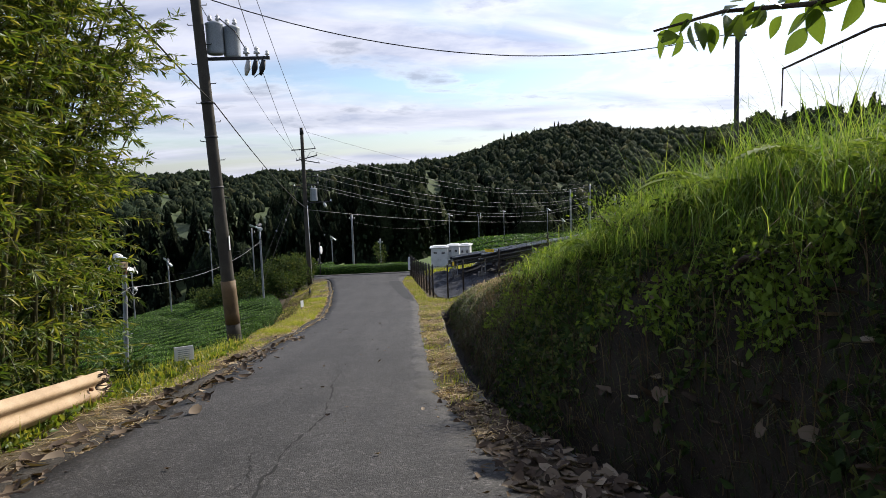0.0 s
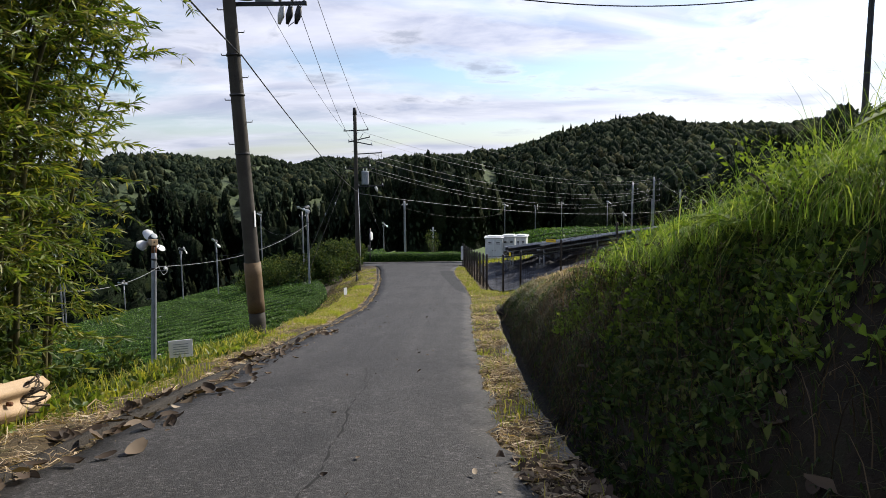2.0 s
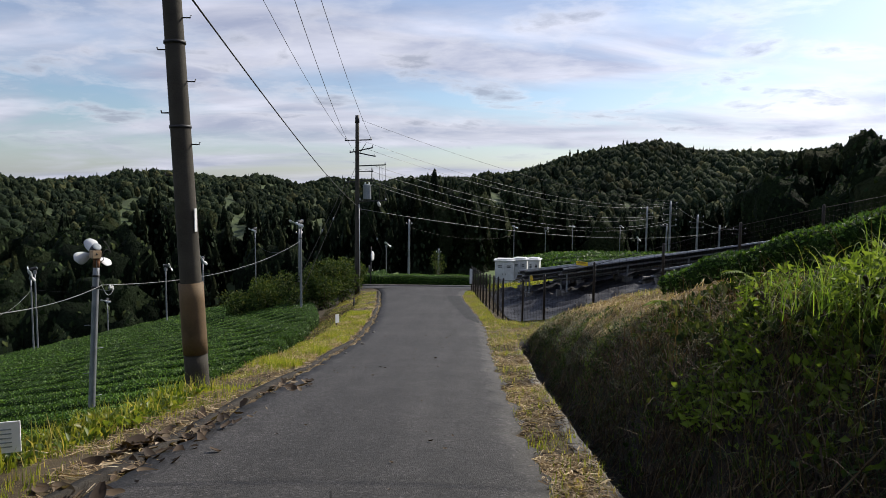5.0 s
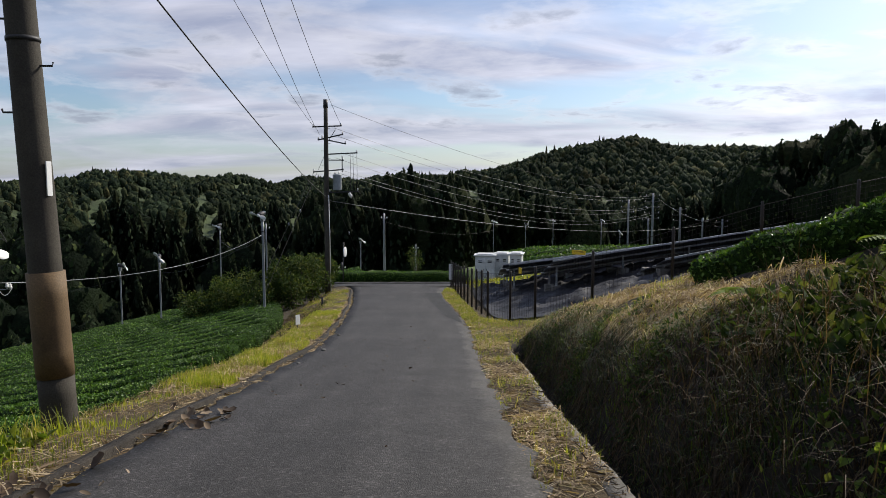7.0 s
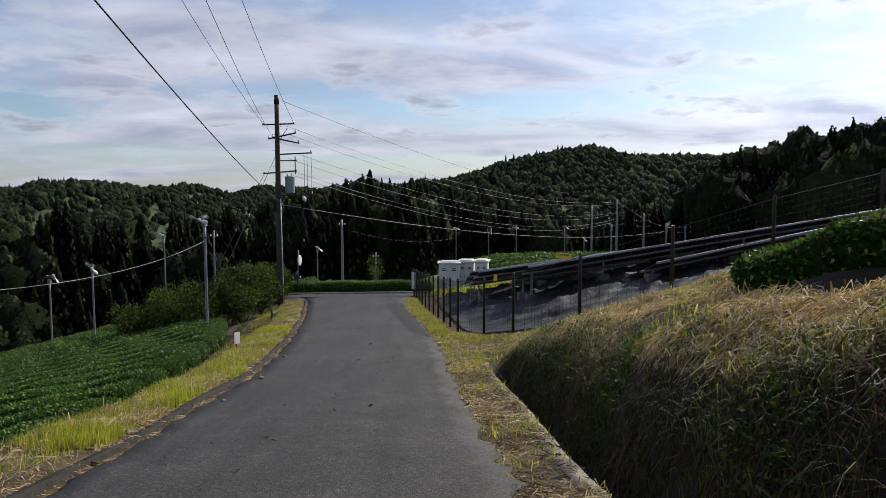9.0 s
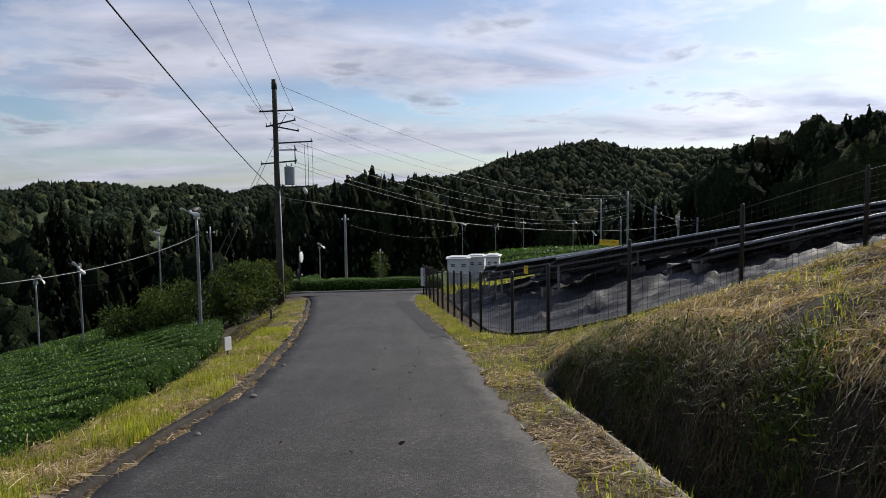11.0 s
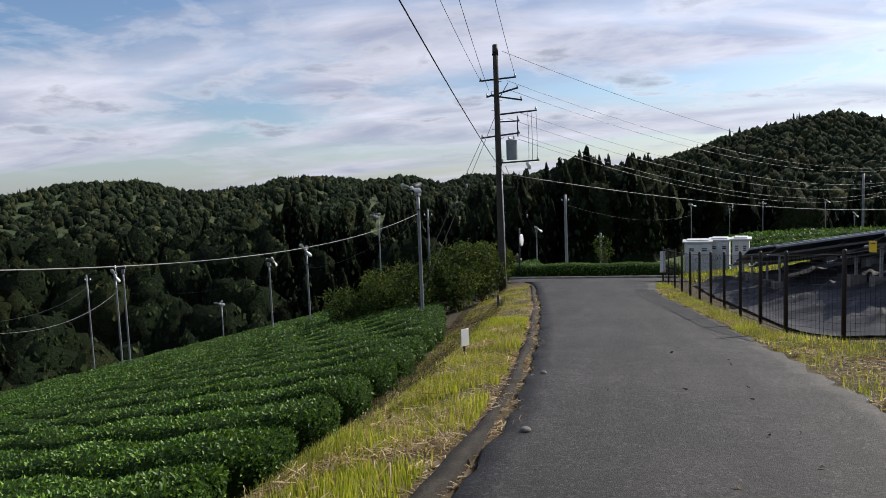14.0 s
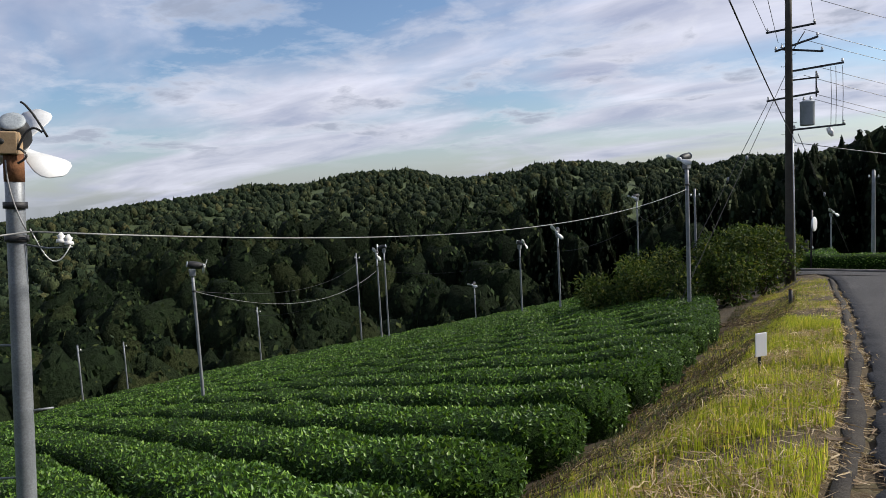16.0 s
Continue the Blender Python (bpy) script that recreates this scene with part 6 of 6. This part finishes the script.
for x, y, w, h in ((-13.6, 47.2, 2.6, 1.7), (-11.7, 47.6, 2.6, 1.9), (-9.9, 46.4, 2.6, 2.1), (-8.3, 46.6, 2.4, 2.3), (-7.6, 48.3, 2.2, 2.4), (-9.2, 49.2, 2.8, 2.4), (-7.6, 53.5, 2.0, 2.2), (-12.6, 50.5, 3.0, 2.0)):
    bush(x, y, w * 1.1, h * 1.15, 3000, 0.15, "dense dark green bush by the bend of the lane")
bush(-55.0, 46.5, 4.5, 4.0, 1500, 0.3, "small yellowing tree at the far field edge", "bamboo_leaf", 12)
bush(-2.2, 71.0, 1.6, 3.2, 700, 0.16, "scrawny pale-leaved tree before the woods", "bush_leaf", 7)


# ---- bamboo ----
def bamboo(x, y, h, lean, n, label="leafy bamboo culm leaning over the guardrail"):
    g = ground_at(x, y)
    ob = thing("bamboo", label, "bamboo", "bamboo thicket", Matrix.Translation((x, y, g)))
    q = np.linspace(0, 1, 24)
    line = np.stack([lean[0] * q ** 1.8, lean[1] * q ** 1.8, h * (q - 0.12 * q ** 3)], -1)
    ring = 1 + 0.12 * (np.arange(24) % 2)
    part("culm", tube(line, np.linspace(0.038, 0.008, 24) * ring, 8), M["culm"], ob, smooth=True)
    twigs, at, al = [], [], []
    for k in range(n):
        t = 0.10 + 0.90 * rng.random() ** 0.75
        p = np.array([np.interp(t, q, line[:, j]) for j in range(3)])
        a = rng.random() * 6.28
        L = (0.55 + 0.75 * rng.random()) * (1.15 - 0.55 * t)
        s = np.linspace(0, 1, 6)[:, None]
        end = np.array([math.cos(a), math.sin(a), 0.35 + 0.3 * rng.normal()]) * L
        tw = p + end * s + np.array([0, 0, -0.35 * L]) * s ** 2.2
        twigs.append(tube(tw, np.linspace(0.006, 0.002, 6), 3, caps=False))
        m = 34
        u = 0.25 + 0.75 * rng.random(m)
        at.append(np.stack([np.interp(u, s[:, 0], tw[:, j]) for j in range(3)], -1))
        d = unit(end + [0, 0, -0.5 * L])
        al.append(unit(d + 0.9 * rng.normal(size=(m, 3)) * [1, 1, 0.6] + [0, 0, -0.25]))
    tagged(part("twig_spray", join(twigs), M["culm"], ob), kind="stuff")
    at, al = np.concatenate(at), np.concatenate(al)
    s = 0.10 + 0.09 * rng.random(len(at))
    tagged(part("foliage", leaves(at, al, rand_dirs(len(at), 1.0), s, s * 0.19, 0.1), M["bamboo_leaf"], ob), kind="stuff")


for k in range(50):
    y = 4.9 + 0.49 * (k % 12) + 0.2 * rng.normal()
    x = -4.4 - 0.5 * (k // 10) - 0.4 * rng.random() - 0.04 * (y - 5.6) - 0.16 * max(y - 7.0, 0)
    bamboo(x, y, 6.2 + 2.4 * rng.random() + 0.25 * (k // 5), (1.05 + 0.6 * rng.random(), 0.15 + 0.4 * rng.normal()), 62)
for k in range(8):
    bamboo(-5.3 - 0.4 * rng.random(), 9.2 + 0.2 * k, 6.0 + 2.0 * rng.random(), (1.2 + 0.5 * rng.random(), 0.1 + 0.3 * rng.normal()), 50)
for k in range(9):
    bush(-5.0 - 0.4 * (k % 4), 6.8 + 0.5 * k, 1.3, 1.5 - 0.08 * k, 1100, 0.12, "bright leafy undergrowth below the bamboo", "bamboo_leaf" if k % 2 else "bush_leaf", 7)
for k in range(7):
    bush(-5.6 - 0.3 * (k % 3), 4.6 + 0.8 * k, 1.9, 2.6, 1500, 0.15, "dark leafy thicket among the bamboo", "bush_leaf", 9)


# ---- the branch over the lane ----
def overhanging_branch():
    ob = thing("tree_branch", "overhanging tree branch with large green and reddish leaves", "branch")
    line = np.array([(2.9, 1.3, 3.24), (2.35, 1.6, 2.96), (2.0, 1.95, 2.90), (1.7, 2.15, 2.92), (1.42, 2.25, 2.86)])
    part("limb", tube(line, np.linspace(0.02, 0.005, 5), 7), M["bark"], ob, smooth=True)
    n = 46
    u = np.sort(rng.random(n)) * 3.6 + 0.3
    at = np.stack([np.interp(u, np.arange(5), line[:, j]) for j in range(3)], -1) + 0.03 * rng.normal(size=(n, 3))
    al = unit(np.array([-0.15, 0.1, -0.9]) + 0.65 * rng.normal(size=(n, 3)))
    for k in range(n):
        s = 0.10 + 0.07 * rng.random()
        # a broad leaf with a pointed oval outline
        q = np.linspace(0, 1, 8)
        w = 0.5 * s * 0.5 * np.sin(np.pi * q ** 0.8) + 0.002
        d = al[k]
        sd = unit(np.cross(d, rng.normal(size=3)))
        nn = np.cross(sd, d)
        c = at[k] + d * (q * s)[:, None] + nn * (-0.15 * s * q ** 2)[:, None]
        v = np.concatenate([c - sd * w[:, None] + nn * (w * 0.3)[:, None], c, c + sd * w[:, None] + nn * (w * 0.3)[:, None]])
        a = np.arange(7)
        f = np.concatenate([np.stack([a + j * 8, a + 1 + j * 8, a + 1 + (j + 1) * 8, a + (j + 1) * 8], -1) for j in range(2)])
        part("leaf", (v, [f]), M["magnolia"], ob, smooth=True)
    tw = np.array([(2.5, 1.05, 2.83), (2.05, 1.3, 2.72), (1.9, 1.45, 2.70), (1.72, 1.7, 2.60), (1.73, 1.72, 2.46)])
    part("bare_twig", tube(tw, np.linspace(0.008, 0.003, 5), 6), M["bark"], ob, smooth=True)


overhanging_branch()


def roadside_tree(x, y):
    """The broad-leaved tree on the bank behind, to which the branch belongs."""
    g = ground_at(x, y)
    ob = thing("broadleaf_tree", "broad-leaved tree on the bank leaning over the lane", "tree", m=Matrix.Translation((x, y, g)))
    q = np.linspace(0, 1, 10)
    trunk = np.stack([-0.9 * q ** 1.5, 0.8 * q ** 1.5, 6.0 * q], -1)
    part("trunk", tube(trunk, np.linspace(0.20, 0.06, 10), 10), M["bark"], ob, smooth=True)
    limbs, tips = [], []
    for k in range(16):
        t = 0.42 + 0.55 * rng.random()
        p = np.array([np.interp(t, q, trunk[:, j]) for j in range(3)])
        a = rng.random() * 6.28
        e = p + np.array([math.cos(a) * 1.9, math.sin(a) * 1.9, 0.5 + 0.7 * rng.random()]) * (1.3 - 0.6 * t)
        s = np.linspace(0, 1, 5)[:, None]
        limbs.append(tube(p + (e - p) * s, np.linspace(0.06, 0.012, 5), 6))
        tips += [e, p + (e - p) * 0.6]
    tagged(part("branchwork", join(limbs), M["bark"], ob), kind="stuff")
    tips = np.array(tips)
    n = 8000
    at = tips[rng.integers(0, len(tips), n)] + 0.42 * rng.normal(size=(n, 3))
    s = 0.11 + 0.08 * rng.random(n)
    part("crown", leaves(at, rand_dirs(n, -0.3), rand_dirs(n, 1.0), s, s * 0.5), M["magnolia"], ob)


roadside_tree(4.6, -1.4)


# ---- fallen leaves ----
def dead_leaves(name, p, size, label):
    n = len(p)
    q = np.linspace(0, 1, 5)
    a = rng.random(n) * 6.28
    d = np.stack([np.cos(a), np.sin(a), 0.25 * rng.normal(size=n)], -1)
    sd = np.stack([-np.sin(a), np.cos(a), 0.35 * rng.normal(size=n)], -1)
    s = size * (0.5 + rng.random(n))
    up = np.array([0, 0, 1.0])
    curl = 0.25 + 0.5 * rng.random(n)
    rows = []
    for k in range(5):
        w = s * 0.24 * np.sin(np.pi * (0.12 + 0.8 * q[k])) + 0.003
        c = p + d * (s * (q[k] - 0.5))[:, None] + up * (0.012 + s * curl * (q[k] - 0.5) ** 2 + 0.01 * rng.random(n))[:, None]
        lift = up * (w * 0.5)[:, None]
        rows += [c - sd * w[:, None] + lift, c, c + sd * w[:, None] + lift]
    v = np.stack(rows, 1).reshape(-1, 3)
    o = (np.arange(n) * 15)[:, None]
    f = np.concatenate([o + np.array([[3 * k + j, 3 * k + j + 1, 3 * k + 4 + j, 3 * k + 3 + j]]) for k in range(4) for j in range(2)])
    return tagged(new(name, mesh_from(name, v, f, M["dry_leaf"])), label, "fallen leaves", kind="stuff")


litter_r = lambda y, q: right_x(y) - 0.25 + q ** 0.8 * 1.1
dead_leaves("leaf_litter", sprinkle(1500, litter_r, 0.2, 6.2), 0.10, "brown curled fallen leaves along the ditch edge")
dead_leaves("leaf_litter", sprinkle(260, face, 0.0, 9.0), 0.15, "large brown fallen leaves caught on the bank")
litter_l = lambda y, q: left_x(y) - 0.30 + 0.55 * q ** 1.6
p = patchy(sprinkle(850, litter_l, 2.0, 13.5), 1.9, 0.25, 0.3)
dead_leaves("leaf_litter", p, 0.15, "brown curled fallen leaves along the kerb")
p = patchy(sprinkle(200, litter_l, 13.5, 36), 1.9, 0.2, 0.9)
dead_leaves("leaf_litter", p, 0.12, "brown curled fallen leaves along the kerb")
p = patchy(sprinkle(150, lambda y, q: left_x(y) + 0.02 + 0.55 * q ** 2, 5.0, 16.5), 2.3, 0.0, 4.4)
p[:, 2] = road_z(p[:, 1]) + 0.01
dead_leaves("leaf_litter", p, 0.14, "pale curled fallen leaves on the asphalt by the kerb")
p = sprinkle(60, lambda y, q: left_x(y) + 3.0 * q, 2, 30)
p[:, 2] = road_z(p[:, 1]) + 0.02
dead_leaves("leaf_litter", p, 0.045, "small bits of leaf scattered on the asphalt")


# ---- a stone and cracks ----
def stone(x, y, s):
    bm = bmesh.new()
    bmesh.ops.create_icosphere(bm, subdivisions=2, radius=s)
    for v in bm.verts:
        v.co *= 1 + 0.3 * noise.noise(v.co * (2.2 / s) * 0.5 + Vector((x, y, 0)))
        v.co.z *= 0.6
    ob = part("stone", bm, M["concrete"], None, smooth=True)
    ob.location = (x, y, float(road_z(y)) + s * 0.35)
    tagged(ob, "small grey stone at the edge of the asphalt", "stone", "loose stones")


for x, y, s in ((-2.72, 24.05, 0.055), (-2.2, 9.4, 0.05), (-2.75, 21.5, 0.04), (-2.85, 27.3, 0.05), (-2.5, 15.8, 0.035)):
    stone(x, y, s)


def crack(points, w, seed):
    r = np.random.default_rng(seed)
    p = np.array(points, float)
    t = np.linspace(0, len(p) - 1, 60)
    x = np.interp(t, np.arange(len(p)), p[:, 0]) + 0.035 * np.cumsum(r.normal(size=60)) * 0.35
    y = np.interp(t, np.arange(len(p)), p[:, 1])
    ww = w * (0.3 + r.random(60)) * (r.random(60) > 0.15)
    q = (x - left_x(y)) / (right_x(y) - left_x(y))
    z = road_z(y) + 0.03 * (1 - (2 * q - 1) ** 2) + 0.003
    v = np.concatenate([np.stack([x - ww, y, z], -1), np.stack([x + ww, y, z], -1)])
    a = np.arange(59)
    f = np.stack([a, a + 1, a + 61, a + 60], -1)
    return v, f


ob = new("road_crack", mesh_from("road_crack", *join([crack([(-0.75, 3.0), (-0.72, 4.6), (-0.62, 6.0), (-0.75, 7.8)], 0.012, 3), crack([(-0.9, 3.4), (-0.8, 4.4)], 0.006, 5), crack([(-0.75, 8.0), (-0.9, 10.5)], 0.007, 9)]), M["crack"]))
tagged(ob, "thin dark cracks along the worn asphalt", "crack", kind="structure")



# ---- leafy mounds on the bank crest ----
for k in range(5):
    y = 2.2 + 1.05 * k + 0.3 * math.sin(k * 5.1)
    bush(float(crest_x(y)) - 0.05 + 0.35 * math.sin(k * 2.3), y, 1.0 + 0.35 * math.sin(k * 3.7), 0.42 + 0.12 * math.sin(k * 1.9), 900, 0.055, "leafy green mound of weeds on the bank crest", "fern" if k % 3 else "bush_leaf", 6)
for k in range(8):
    y = 7.9 + 0.62 * k
    bush(float(crest_x(y)) + 0.2 + 0.2 * math.sin(k * 2.9), y, 0.7 + 0.2 * math.sin(k * 3.7), 0.30 + 0.08 * math.sin(k * 1.9), 420, 0.06, "low leafy green weeds on the bank crest", "fern", 5)
